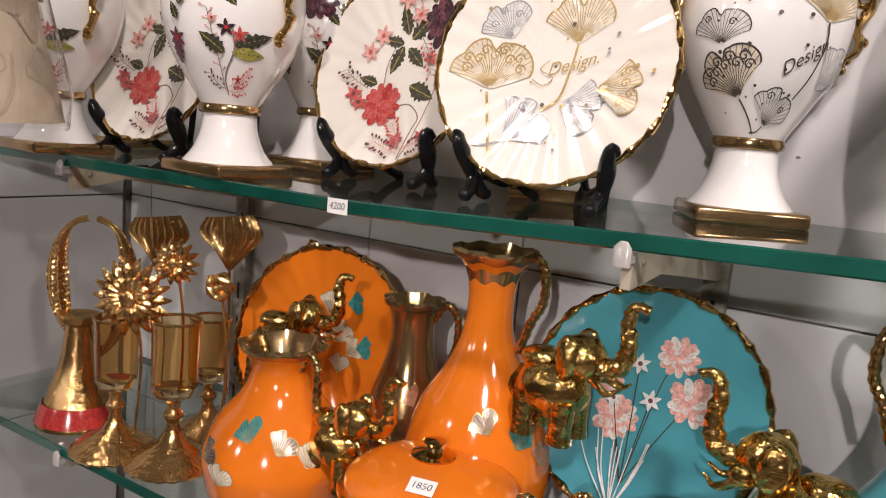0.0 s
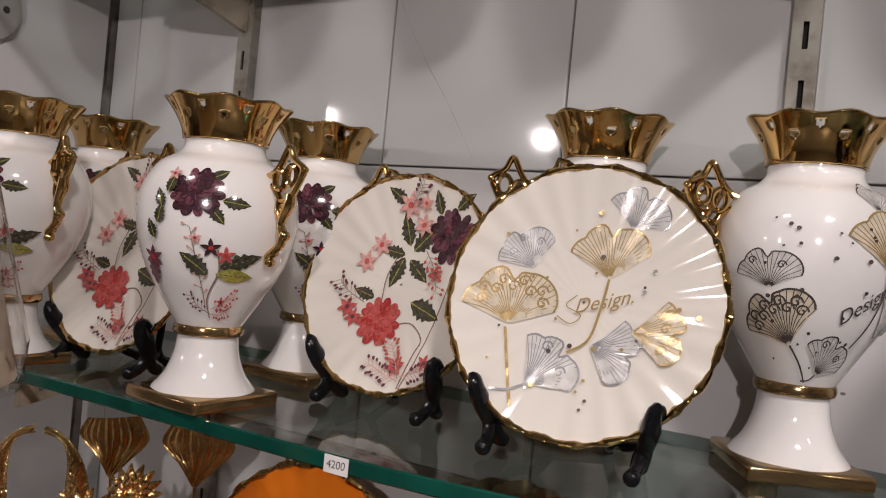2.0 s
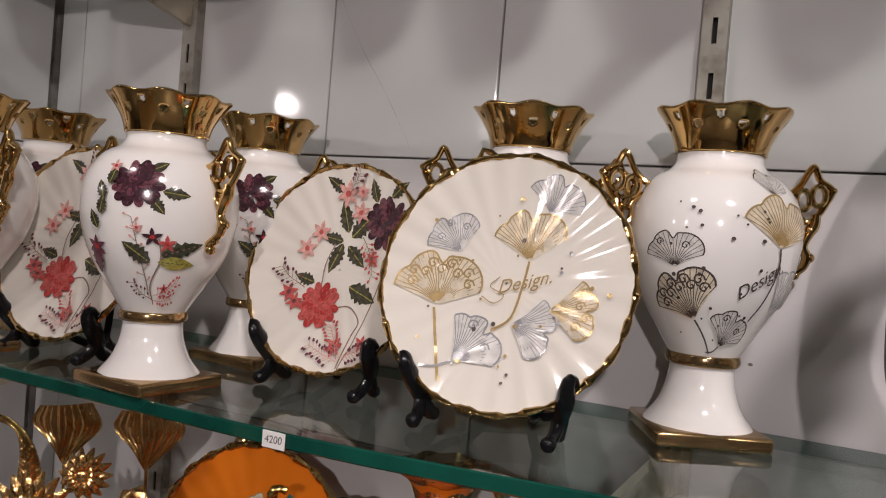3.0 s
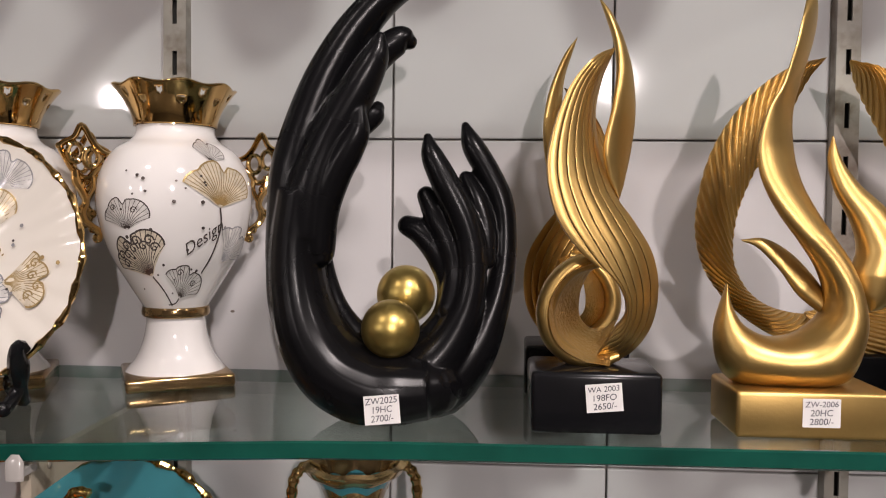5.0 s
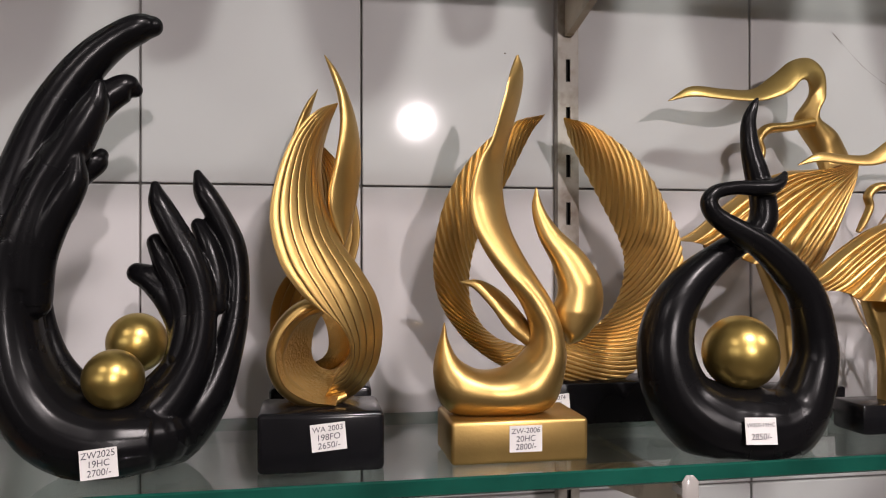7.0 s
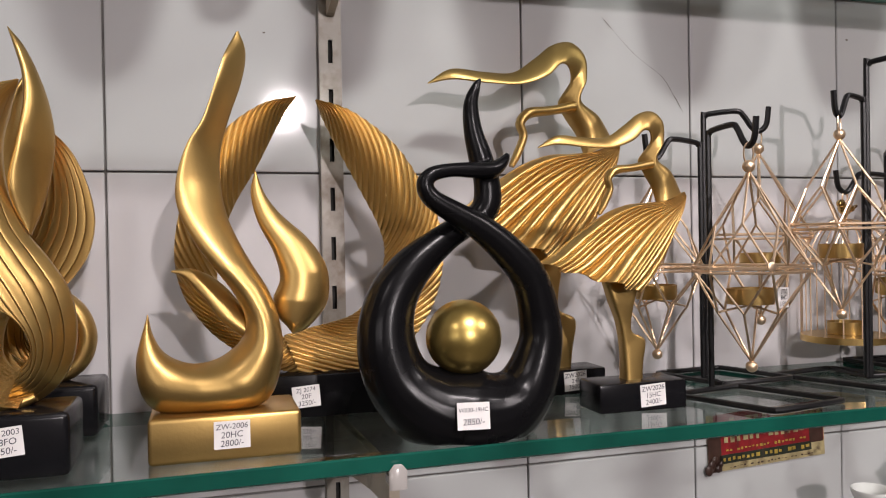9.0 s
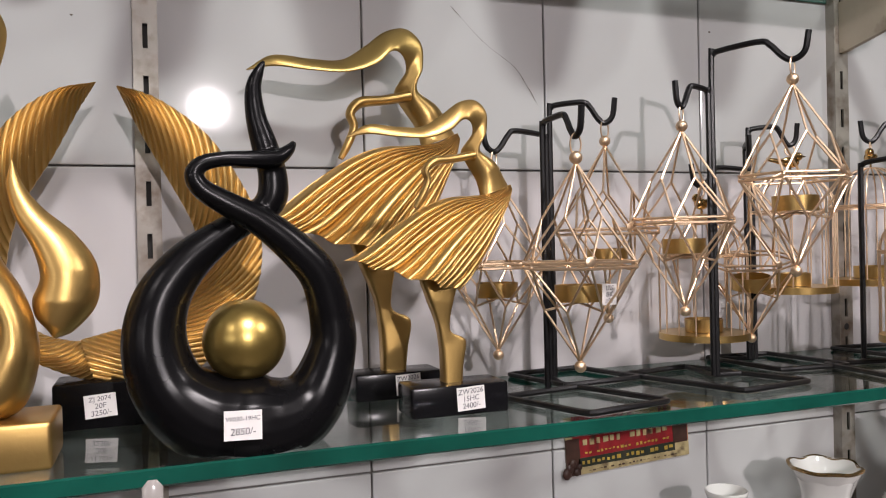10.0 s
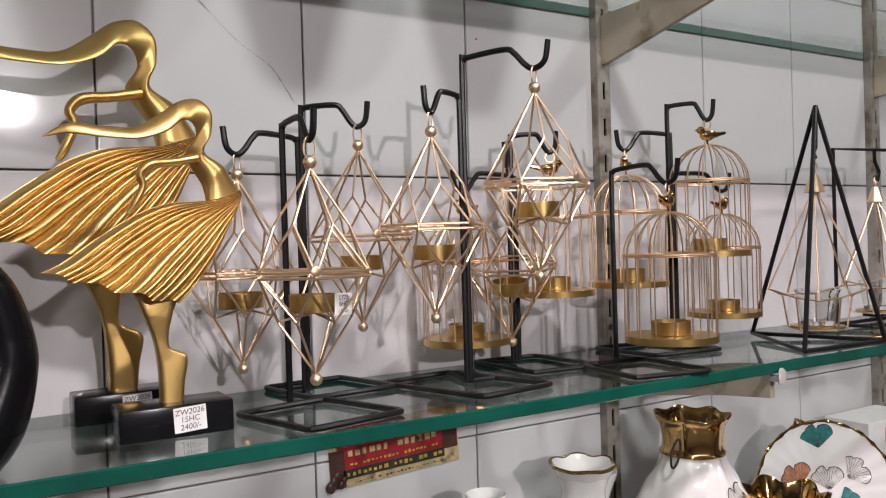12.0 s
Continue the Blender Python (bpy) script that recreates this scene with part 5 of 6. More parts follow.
stand(0.768, -0.066, 0.792, -0.060, 0.086, 0.104, 6, [(L[1][0], L[1][1], L[1][2] + HANG), (L[2][0], L[2][1], L[2][2] + HANG)])
stand(0.905, -0.136, 0.892, -0.146, 0.084, 0.148, 9, [(L[3][0], L[3][1], L[3][2] + HANG), (L[4][0], L[4][1], L[4][2] + HANG)])
stand(1.022, -0.052, 1.026, -0.080, 0.080, 0.130, -6, [(L[5][0], L[5][1], L[5][2] + HANG), (C[2][0], C[2][1], C[2][2] + CH), (C[1][0], C[1][1], C[1][2] + CH)])
stand(1.103, -0.126, 1.070, -0.196, 0.080, 0.116, -13, [(C[0][0], C[0][1], C[0][2] + CH)])
stand(1.225, -0.098, 1.205, -0.085, 0.092, 0.120, -8, [(C[4][0], C[4][1], C[4][2] + CH), (C[3][0], C[3][1], C[3][2] + CH), (C[5][0], C[5][1], C[5][2] + CH)])


def terrarium(m):
    """A faceted wire drop with a glass votive; its origin is the top ring."""
    s = thing("votive_hanger", m, "faceted gold wire drop holding clear glass votive", "candle holder", "faceted votive hangers")
    n = 5
    ring = [(0.056 * math.cos(2 * math.pi * i / n), 0.056 * math.sin(2 * math.pi * i / n), -0.140 - 0.012 * (i % 2)) for i in range(n)]
    low = [(0.034 * math.cos(2 * math.pi * (i + 0.5) / n), 0.034 * math.sin(2 * math.pi * (i + 0.5) / n), -0.188) for i in range(n)]
    mid = [(0.040 * math.cos(2 * math.pi * (i + 0.5) / n), 0.040 * math.sin(2 * math.pi * (i + 0.5) / n), -0.150) for i in range(n)]
    for i in range(n):
        j = (i + 1) % n
        for a, b in (((0, 0, -0.018), ring[i]), (ring[i], mid[i]), (mid[i], ring[j]), (mid[i], low[i]), (low[i], low[j])):
            part("wire", tube([a, b], 0.0011, 6), M_WIRE_GOLD, s)
    part("cap", lathe([(0.004, -0.004), (0.0065, -0.010), (0.012, -0.026)], 6), M_WIRE_GOLD, s, "gold cone cap", smooth=False)
    part("floor_plate", lathe([(0.001, -0.187), (0.030, -0.187), (0.030, -0.185), (0.001, -0.185)], 24), M_BRASS, s)
    part("votive", lathe([(0.001, -0.184), (0.019, -0.184), (0.023, -0.150), (0.026, -0.142), (0.0245, -0.142), (0.0215, -0.150), (0.0175, -0.179), (0.001, -0.180)], 28), M_GLASS, s, "clear glass votive cup")
    part("ring", add_tube(bmesh.new(), [(0.006 * math.cos(a), 0, 0.004 + 0.006 * math.sin(a)) for a in np.linspace(0, 2 * math.pi, 16, endpoint=False)], 0.0009, 6, closed=True), M_WIRE_GOLD, s)
    return s


def frame_stand(name, label, m, rods):
    s = thing(name, m, label, "candle stand")
    for a in rods:
        part("rod", tube(a, 0.0027, 8), M_BLACK_WIRE, s)
    return s


pz = shelf_z(1.36, -0.18)
A3, B3, C3, P3 = (0.018, 0.099, 0.003), (-0.080, -0.045, 0.003), (0.063, -0.052, 0.003), (0.010, -0.005, 0.285)
frame_stand("pyramid_stand", "black wire pyramid stand with votive hanging inside", pose(1.363, -0.185, pz), [[A3, B3], [B3, C3], [C3, A3], [A3, P3], [B3, P3], [C3, P3], [P3, (0.008, -0.005, 0.235), (0.002, -0.006, 0.228), (0.006, -0.006, 0.222)]])
terrarium(pose(1.367, -0.190, 1.4675))
frame_stand("square_hook_stand", "black square wire stand with votive hanging from bar", pose(1.60, -0.10, pz), [[(-0.055, 0, 0.003), (-0.055, 0, 0.25), (0.09, 0, 0.253)], [(-0.055, 0, 0.003), (0.09, 0, 0.003)], [(0.09, 0, 0.003), (0.09, 0, 0.253)], [(-0.055, 0.05, 0.003), (-0.055, -0.05, 0.003)], [(0.09, 0.05, 0.003), (0.09, -0.05, 0.003)], [(0.045, 0, 0.253), (0.046, 0, 0.235), (0.056, 0, 0.220), (0.052, 0, 0.208), (0.045, 0, 0.213)]])
terrarium(pose(1.645, -0.100, 1.462, 0, 0, 20))


# ---- lower shelf: orange, teal and gold pieces ----
def on_low(x, y, turn=0.0):
    return pose(x, y, LOW, 0, 0, turn)


def round_print(profile, turn):
    fine = spline(profile, 200)

    def on(u, v, lift):
        order = np.argsort(fine[:, 1])
        r = float(np.interp(v, fine[order, 1], fine[order, 0])) + lift
        a = math.radians(turn) + u / 0.06
        return (r * math.cos(a), r * math.sin(a), v)
    return on


def snake_handle(side, z0, z1, r0, r1, out, rad=0.0042):
    bm = bmesh.new()
    q = spline([(r0, z0), (r0 + out * 0.5, z0 + 0.018), (r0 + out, z0 + 0.008), (r0 + out * 1.05, z0 - 0.02), (r1 + out * 0.45, z1 + 0.03), (r1 + 0.002, z1)], 60)
    add_tube(bm, [(side * a, 0, b) for a, b in q], [rad * (1 + 0.14 * math.sin(i * 1.6)) for i in range(60)], 10)
    return bm


def elephant_mesh(k=1.0):
    """A gilded elephant ornament, head up, trunk raised; one solid mesh."""
    bm = bmesh.new()
    for c, r, sc in (((0, 0, 0.040), 0.026, (1.2, 0.95, 1.0)), ((0.024, -0.004, 0.070), 0.018, (1.1, 1.0, 1.05)), ((0.018, -0.018, 0.072), 0.015, (0.7, 0.5, 1.15)), ((0.018, 0.016, 0.072), 0.015, (0.7, 0.5, 1.15)), ((-0.012, 0, 0.060), 0.016, (1.2, 1, 0.7)), ((0.036, 0.006, 0.060), 0.009, (1, 1, 1))):
        add_ball(bm, c, r, 18, sc)
    for x, y in ((-0.018, -0.013), (-0.018, 0.013), (0.016, -0.013), (0.016, 0.013)):
        add_tube(bm, [(x, y, 0.034), (x, y, 0.012), (x, y, 0.0)], [0.010, 0.0085, 0.010], 12)
    t = spline([(0.038, -0.004, 0.066), (0.054, -0.004, 0.070), (0.060, -0.004, 0.088), (0.057, -0.004, 0.106), (0.062, -0.004, 0.118), (0.072, -0.004, 0.116)], 40)
    add_tube(bm, t, [(0.0085 - 0.0055 * i / 39) * (1 + 0.09 * math.sin(i * 1.7)) for i in range(40)], 10)
    for s in (-1, 1):
        add_tube(bm, spline([(0.036, s * 0.010, 0.058), (0.050, s * 0.012, 0.050), (0.060, s * 0.010, 0.056)], 12), list(np.linspace(0.004, 0.001, 12)), 8)
    add_tube(bm, spline([(-0.030, 0, 0.05), (-0.038, 0, 0.036), (-0.036, 0, 0.020)], 10), 0.0025, 6)
    for v in bm.verts:
        v.co += Vector((0.0016, 0.0016, 0.0014)) * noise.noise(v.co * 120)
        v.co.z = max(v.co.z, 0)
        v.co *= k
    return bm


ORANGE_JUG = [(0.040, 0.0), (0.052, 0.012), (0.066, 0.050), (0.068, 0.085), (0.056, 0.130), (0.036, 0.165), (0.024, 0.195), (0.0205, 0.225), (0.024, 0.252), (0.036, 0.270)]
SMALL_JUG = [(0.040, 0.0), (0.060, 0.010), (0.070, 0.040), (0.071, 0.060), (0.058, 0.090), (0.040, 0.112), (0.031, 0.128), (0.029, 0.142), (0.038, 0.160)]


def jug(m, profile, glaze, label, sides, leaf_inks, elephants=(), name="jug"):
    j = thing(name, m, label, "jug", "glazed jugs with gold handles")
    part("body", lathe(profile, 56, n=50), glaze, j)
    r, z = profile[-1]
    part("lip", lathe([(r - 0.004, z - 0.006), (r + 0.002, z - 0.002), (r + 0.004, z + 0.003), (r - 0.001, z + 0.005), (r - 0.006, z - 0.004), (r - 0.016, z - 0.03), (0.012, z - 0.06)], 64, lambda a, k: (0.0022 * math.cos(8 * a) * (1 - k), 0.0018 * math.cos(8 * a) * (1 - k))), M_GOLD_DARK, j, "crimped gold lip")
    for s in sides:
        part("handle", snake_handle(s, z - 0.016, z - 0.085, profile[-2][0] - 0.003, profile[-4][0] + 0.004, 0.026), M_GOLD, j, "ribbed gold handle")
    for x, y, zz, turn, k in elephants:
        part("elephant_head", elephant_mesh(k), M_GOLD_CAST, j, "gilded elephant with curled trunk").matrix_local = pose(x, y, zz, 0, 0, turn)
    p = Print(round_print(profile, -72))
    rnd = random.Random(4)
    for k in range(7):
        zz = profile[2][1] + (profile[4][1] - profile[2][1]) * rnd.random()
        u = -0.06 + 0.024 * k
        p.ginkgo(leaf_inks[k % len(leaf_inks)], "gold", u, zz, 0.022, rnd.uniform(0.6, 2.4), 0.95, 11)
    p.finish(j, "leaf_print")
    return j


def orange_leaf_plate(pl, at, R):
    p = Print(at)
    for x, y, a, s in ((-0.030, 0.018, 1.9, 0.026), (0.000, 0.036, 1.4, 0.028), (0.012, 0.008, 1.1, 0.028), (-0.004, -0.004, 2.2, 0.024), (0.030, -0.004, 0.9, 0.024), (0.022, -0.024, 1.5, 0.022)):
        p.ginkgo("gold_pale", "gold", x, y, s, a, 0.9, 13)
    for x, y in ((0.022, 0.052), (0.040, 0.006)):
        p.ginkgo("sea", "sea", x, y, 0.022, 0.2, 0.8, 7)
    p.finish(pl, "leaf_print")


def teal_flower_plate(pl, at, R):
    rnd = random.Random(12)
    p = Print(at)
    for x, y, r, ink in ((0.022, 0.048, 0.017, "pink"), (0.038, 0.012, 0.020, "pink"), (-0.036, 0.018, 0.014, "pink"), (-0.024, -0.014, 0.019, "pink"), (-0.010, 0.036, 0.010, "silver_pale"), (0.004, 0.006, 0.010, "silver_pale"), (-0.028, 0.002, 0.008, "silver_pale")):
        p.line("leaf", [(x, y), (x * 0.6 - 0.004, y - 0.03), (-0.010, -0.07)], 0.001)
        if ink == "pink":
            p.blossom(("pink", "silver_pale", "pink"), x, y, r, rnd)
        else:
            p.star_flower(ink, x, y, r, 6, "plum")
    for _ in range(14):
        x = rnd.uniform(-0.05, 0.01)
        p.line("silver_pale", [(-0.012 + 0.2 * x, -0.085), (x * 0.7 - 0.005, -0.060), (x, -0.036 + rnd.uniform(-0.01, 0.01))], 0.0009)
    p.finish(pl, "flower_print")


plate(pose(-0.592, -0.075, LOW + 0.124, -12, 0, 8), 0.110, M_ORANGE, "orange fluted plate with gold ginkgo leaves and gold rim", orange_leaf_plate, rim_size=1.5)
plate(pose(-0.232, -0.062, LOW + 0.150, -12, 0, 6), 0.103, M_TEAL, "teal fluted plate with pale flowers and gold rim", teal_flower_plate, 9, rim_size=1.4)
easel(on_low(-0.591, -0.072, 8))
t = thing("plate_block", on_low(-0.232, -0.062, 20), "dark plate stand under teal plate", "plate stand")
part("block", box(-0.05, 0.05, -0.035, 0.045, 0, 0.036, 0.003), M_PLASTIC_BLACK, t)
jug(on_low(-0.366, -0.118, 8), ORANGE_JUG, M_ORANGE, "tall orange jug with gold ribbed handle and crimped lip", (1,), ("grey", "sea", "rust"), ((0.074, -0.030, 0.130, -12, 1.05),))
jug(on_low(-0.540, -0.196, -10), SMALL_JUG, M_ORANGE, "round orange vase with metallic leaves and gold lip", (1, -1), ("sea", "grey", "gold_pale"), ((0.076, 0.010, 0.050, 10, 0.95), (-0.050, 0.040, 0.110, 30, 0.95)))
jug(on_low(-0.013, -0.118, 8), ORANGE_JUG, M_TEAL, "tall teal jug with gold ribbed handle and crimped lip", (1, -1), ("grey", "sea", "gold_pale"), ((-0.080, -0.030, 0.090, 175, 1.1),))


jug(on_low(-0.470, -0.085, 15), [(0.030, 0.0), (0.040, 0.01), (0.046, 0.04), (0.046, 0.07), (0.036, 0.11), (0.026, 0.140), (0.022, 0.165), (0.023, 0.185), (0.028, 0.200)], M_GOLD_DARK, "small gilded jug with ribbed gold handle", (1,), ("grey", "rust"))


def lidded_bowl(m, glaze, label):
    b = thing("lidded_bowl", m, label, "bowl", "lidded bowls")
    part("bowl", lathe([(0.035, 0.0), (0.045, 0.006), (0.068, 0.040), (0.074, 0.078)], 48, n=24), glaze, b)
    part("rim", add_tube(bmesh.new(), [(0.075 * math.cos(a), 0.075 * math.sin(a), 0.080) for a in np.linspace(0, 2 * math.pi, 60, endpoint=False)], 0.003, 8, closed=True), M_GOLD, b, "gold rim")
    lid = part("lid", lathe([(0.073, 0.081), (0.070, 0.092), (0.050, 0.104), (0.020, 0.110), (0.001, 0.111)], 48, n=24), glaze, b)
    part("knob", lathe([(0.018, 0.108), (0.019, 0.112), (0.008, 0.116), (0.007, 0.119), (0.010, 0.123), (0.001, 0.125)], 24), M_GOLD, lid, "gold knob")
    for sd in (-1, 1):
        part("handle", snake_handle(sd, 0.085, 0.045, 0.072, 0.068, 0.026), M_GOLD, b, "ribbed gold handle")
    label_card(b, pose(0.020, -0.046, 0.1062, -62, 0, 12), ["1850"], 0.022, 0.014)
    return b


lidded_bowl(on_low(-0.358, -0.205), M_ORANGE, "orange lidded bowl with gold rim and price sticker")
lidded_bowl(on_low(-0.150, -0.172), M_TEAL, "teal lidded bowl with gold rim")


def goblet(m, k, label, stem_red=False):
    g = thing("gold_goblet", m, label, "candle holder", "gilded glass goblets")
    part("foot", lathe([(0.001, 0.006), (0.044, 0.0), (0.046, 0.003), (0.036, 0.012), (0.014, 0.026), (0.008, 0.036)], 40, lambda a, q: (0.0016 * math.cos(20 * a) * (1 - q), 0)), M_COPPER, g, "ribbed gilded foot")
    part("stem", lathe([(0.008, 0.034), (0.006, 0.044), (0.010, 0.052), (0.006, 0.060), (0.009, 0.070)], 20, n=16), M_COPPER, g)
    part("cup", lathe([(0.001, 0.070), (0.018, 0.072), (0.022, 0.082), (0.023, 0.135), (0.024, 0.148), (0.0225, 0.148), (0.0215, 0.135), (0.0205, 0.084), (0.001, 0.076)], 32), M_AMBER, g, "ribbed amber glass cup")
    part("rim", add_tube(bmesh.new(), [(0.0235 * math.cos(a), 0.0235 * math.sin(a), 0.148) for a in np.linspace(0, 2 * math.pi, 32, endpoint=False)], 0.0016, 6, closed=True), M_COPPER, g)
    g.scale = (k, k, k)
    return g


goblet(on_low(-0.752, -0.225), 1.0, "gilded ribbed glass goblet with price sticker")
goblet(on_low(-0.682, -0.205), 1.06, "gilded ribbed amber glass goblet")
goblet(on_low(-0.715, -0.130), 0.95, "gilded ribbed amber glass goblet")
t = thing("bell_ornament", on_low(-0.850, -0.205), "red and gold enamel bell-shaped candlestick", "ornament")
part("bell", lathe([(0.044, 0.0), (0.046, 0.004), (0.036, 0.030), (0.022, 0.070), (0.016, 0.105), (0.014, 0.118)], 40, n=30), M_COPPER, t)
part("enamel_panel", lathe([(0.0465, 0.006), (0.0425, 0.018), (0.0385, 0.027)], 40, lambda a, q: (0.0006, 0)), INKS["red"], t, "dark red enamel band")
part("cup", lathe([(0.014, 0.116), (0.024, 0.122), (0.025, 0.128), (0.020, 0.130), (0.001, 0.122)], 32), M_COPPER, t)


def petal_flower(m, n, r, label, double=True):
    f = thing("metal_flower", m, label, "ornament", "gilded metal flowers")
    for ring, (count, rr, tip) in enumerate(((n, r, 0.0), (n, r * 0.72, 0.006)) if double else ((n, r, 0.0),)):
        for i in range(count):
            a = 2 * math.pi * (i + 0.5 * ring) / count
            d = Vector((math.cos(a), 0, math.sin(a)))
            e = Vector((-math.sin(a), 0, math.cos(a)))
            bm = bmesh.new()
            w = rr * 2.2 / count * 1.3
            rows = []
            for k in np.linspace(0, 1, 7):
                c = d * rr * (0.12 + 0.88 * k) + Vector((0, -tip - 0.006 * math.sin(math.pi * k), 0))
                h = w * math.sin(math.pi * min(0.97, 0.15 + 0.85 * k)) ** 0.7
                rows.append([c - e * h, c + Vector((0, -0.0025, 0)), c + e * h, c + Vector((0, 0.0012, 0))])
            vs = add_grid(bm, rows, closed_v=True)
            bm.faces.new(vs[0])
            bm.faces.new(vs[-1])
            part("petal", bm, M_COPPER, f)
    part("heart", ball((0, -0.010, 0), r * 0.24, 16, (1, 0.6, 1)), M_COPPER, f)
    drop = m.translation.z - LOW
    part("stalk", tube(spline([(0, 0.002, 0), (0.006, 0.012, -drop * 0.4), (0.0, 0.010, -drop + 0.004)], 14), 0.0016, 6), M_COPPER, f)
    part("disc_foot", lathe([(0.001, 0.004), (0.022, 0.001), (0.024, 0.0), (0.001, 0.0)], 24), M_COPPER, f).matrix_local = Matrix.Translation((0, 0.010, -drop))
    return f


petal_flower(pose(*(-0.732, -0.222, 1.104), 0, 0, 30), 18, 0.042, "gilded sunburst metal flower on stalk")
petal_flower(pose(*(-0.698, -0.195, 1.144), 0, 0, 30), 14, 0.025, "gilded star-petalled metal flower on stalk")
petal_flower(pose(*(-0.642, -0.185, 1.127), 0, 0, 30), 5, 0.016, "small gilded rose on wire stalk", False)


def leaf_panel(m, w, h, label):
    """Tall veined brass leaf on a rod."""
    f = thing("metal_leaf", m, label, "ornament", "gilded metal leaves")
    n = 24
    left = [(-w * 0.08, 0.0), (-w * 0.5, h * 0.3), (-w * 1.1, h * 0.62), (-w * 0.9, h * 0.9)]
    right = [(w * 0.08, 0.0), (w * 0.6, h * 0.3), (w * 1.15, h * 0.65), (w * 0.8, h * 1.02)]
    part("blade", ribbon(left, right, n, 41, 0.002, 0.008, across=9, groove=0.0022), M_COPPER, f)
    drop = m.translation.z - LOW
    part("rod", tube([(0, 0, 0.004), (0.004, 0, -drop * 0.5), (0, 0, -drop)], 0.0018, 6), M_COPPER, f)
    return f


leaf_panel(pose(*(-0.723, -0.1, 1.121), 0, 0, 25), 0.034, 0.066, "veined brass ginkgo leaf on rod")
leaf_panel(pose(*(-0.864, -0.09, 1.097), 0, 0, 25), 0.036, 0.070, "dark brass curled leaf on rod")
t = thing("oval_leaf_frame", on_low(-0.850, -0.190, 28), "oval openwork brass leaf wreath frame", "ornament")
for side in (-1, 1):
    arc = np.linspace(0.12, math.pi - 0.10, 16)
    outer = [(side * 0.056 * math.sin(a), 0.165 - 0.078 * math.cos(a)) for a in arc]
    inner = [(side * (0.056 - 0.027 * math.sin(min(math.pi, 1.15 * a)) ** 0.8) * math.sin(a) - side * 0.001, 0.165 - 0.070 * math.cos(a)) for a in arc]
    part("leaf", ribbon(inner, outer, 90, 25, 0.002, 0.007, across=3, groove=0.0022, along=34, slant=0.06), M_COPPER, t, "curved brass leaf")
part("stem", tube([(0, 0, 0.095), (0, 0.002, 0.05), (0, 0, 0.0)], 0.004, 8), M_COPPER, t)

# ---- lower shelf: white pieces ----
t = thing("white_pot", on_low(1.073, -0.100), "white pot with wavy bronze rim", "vase")
part("body", lathe([(0.03, 0.0), (0.04, 0.02), (0.048, 0.07), (0.042, 0.12), (0.028, 0.165), (0.024, 0.185), (0.030, 0.206)], 48, n=40), M_CERAMIC, t)
part("rim", lathe([(0.028, 0.202), (0.033, 0.208), (0.036, 0.214), (0.034, 0.217), (0.030, 0.211), (0.024, 0.195), (0.015, 0.16)], 64, lambda a, k: (0.0016 * math.cos(6 * a) * (1 - k), 0.001 * math.cos(6 * a) * (1 - k))), M_CERAMIC, t)
part("rim_edge", add_tube(bmesh.new(), [((0.0355 + 0.0016 * math.cos(6 * a)) * math.cos(a), (0.0355 + 0.0016 * math.cos(6 * a)) * math.sin(a), 0.2155 + 0.001 * math.cos(6 * a)) for a in np.linspace(0, 2 * math.pi, 72, endpoint=False)], 0.0022, 6, closed=True), M_GOLD_DARK, t, "bronze painted edge")
t = thing("small_white_vase", on_low(0.944, -0.100), "small plain white glazed vase", "vase")
part("body", lathe([(0.02, 0.0), (0.032, 0.03), (0.036, 0.08), (0.024, 0.14), (0.016, 0.175), (0.016, 0.190), (0.021, 0.204), (0.019, 0.205), (0.012, 0.185), (0.010, 0.15)], 40, n=50), M_CERAMIC, t)
t = thing("small_white_vase", on_low(1.125, -0.060), "small plain white glazed vase", "vase")
part("body", lathe([(0.02, 0.0), (0.030, 0.03), (0.034, 0.08), (0.022, 0.13), (0.016, 0.155), (0.026, 0.186), (0.0235, 0.187), (0.014, 0.16)], 40, n=50), M_CERAMIC, t)

t = thing("embossed_vase", on_low(1.230, -0.115, 10), "large white hammered vase with crimped gold neck", "vase")
EMB = [(0.045, 0.0), (0.065, 0.02), (0.082, 0.078), (0.076, 0.124), (0.056, 0.170), (0.038, 0.200), (0.036, 0.207)]
fineE = spline(EMB, 60)
bm = bmesh.new()
rows = []
for r, z in fineE:
    rows.append([((r + 0.0045 * noise.noise(Vector((math.cos(a) * 3.4, math.sin(a) * 3.4, z * 40)))) * math.cos(a), (r + 0.0045 * noise.noise(Vector((math.cos(a) * 3.4, math.sin(a) * 3.4, z * 40)))) * math.sin(a), z) for a in np.linspace(0, 2 * math.pi, 72, endpoint=False)])
add_grid(bm, rows, closed_v=True)
part("body", bm, M_CERAMIC, t, "white hammered body")
part("neck", lathe([(0.036, 0.206), (0.039, 0.208), (0.036, 0.211), (0.035, 0.222), (0.038, 0.240), (0.044, 0.250), (0.041, 0.251), (0.033, 0.230), (0.02, 0.207)], 72, lambda a, k: (0.0030 * math.cos(7 * a) * k, 0.0025 * math.cos(7 * a) * k), 30), M_GOLD, t, "crimped gold neck")
part("cord", add_tube(bmesh.new(), [(-0.050 + 0.010 * math.cos(a), -0.010, 0.216 + 0.013 * math.sin(a) + 0.008 * math.cos(a)) for a in np.linspace(0, 2 * math.pi, 20, endpoint=False)], 0.0014, 6, closed=True), M_DARK, t, "dark cord loop")
p = Print(round_print(EMB, -105))
p.ginkgo("rust", "rust", -0.012, 0.130, 0.036, 1.8, 1.0, 11)
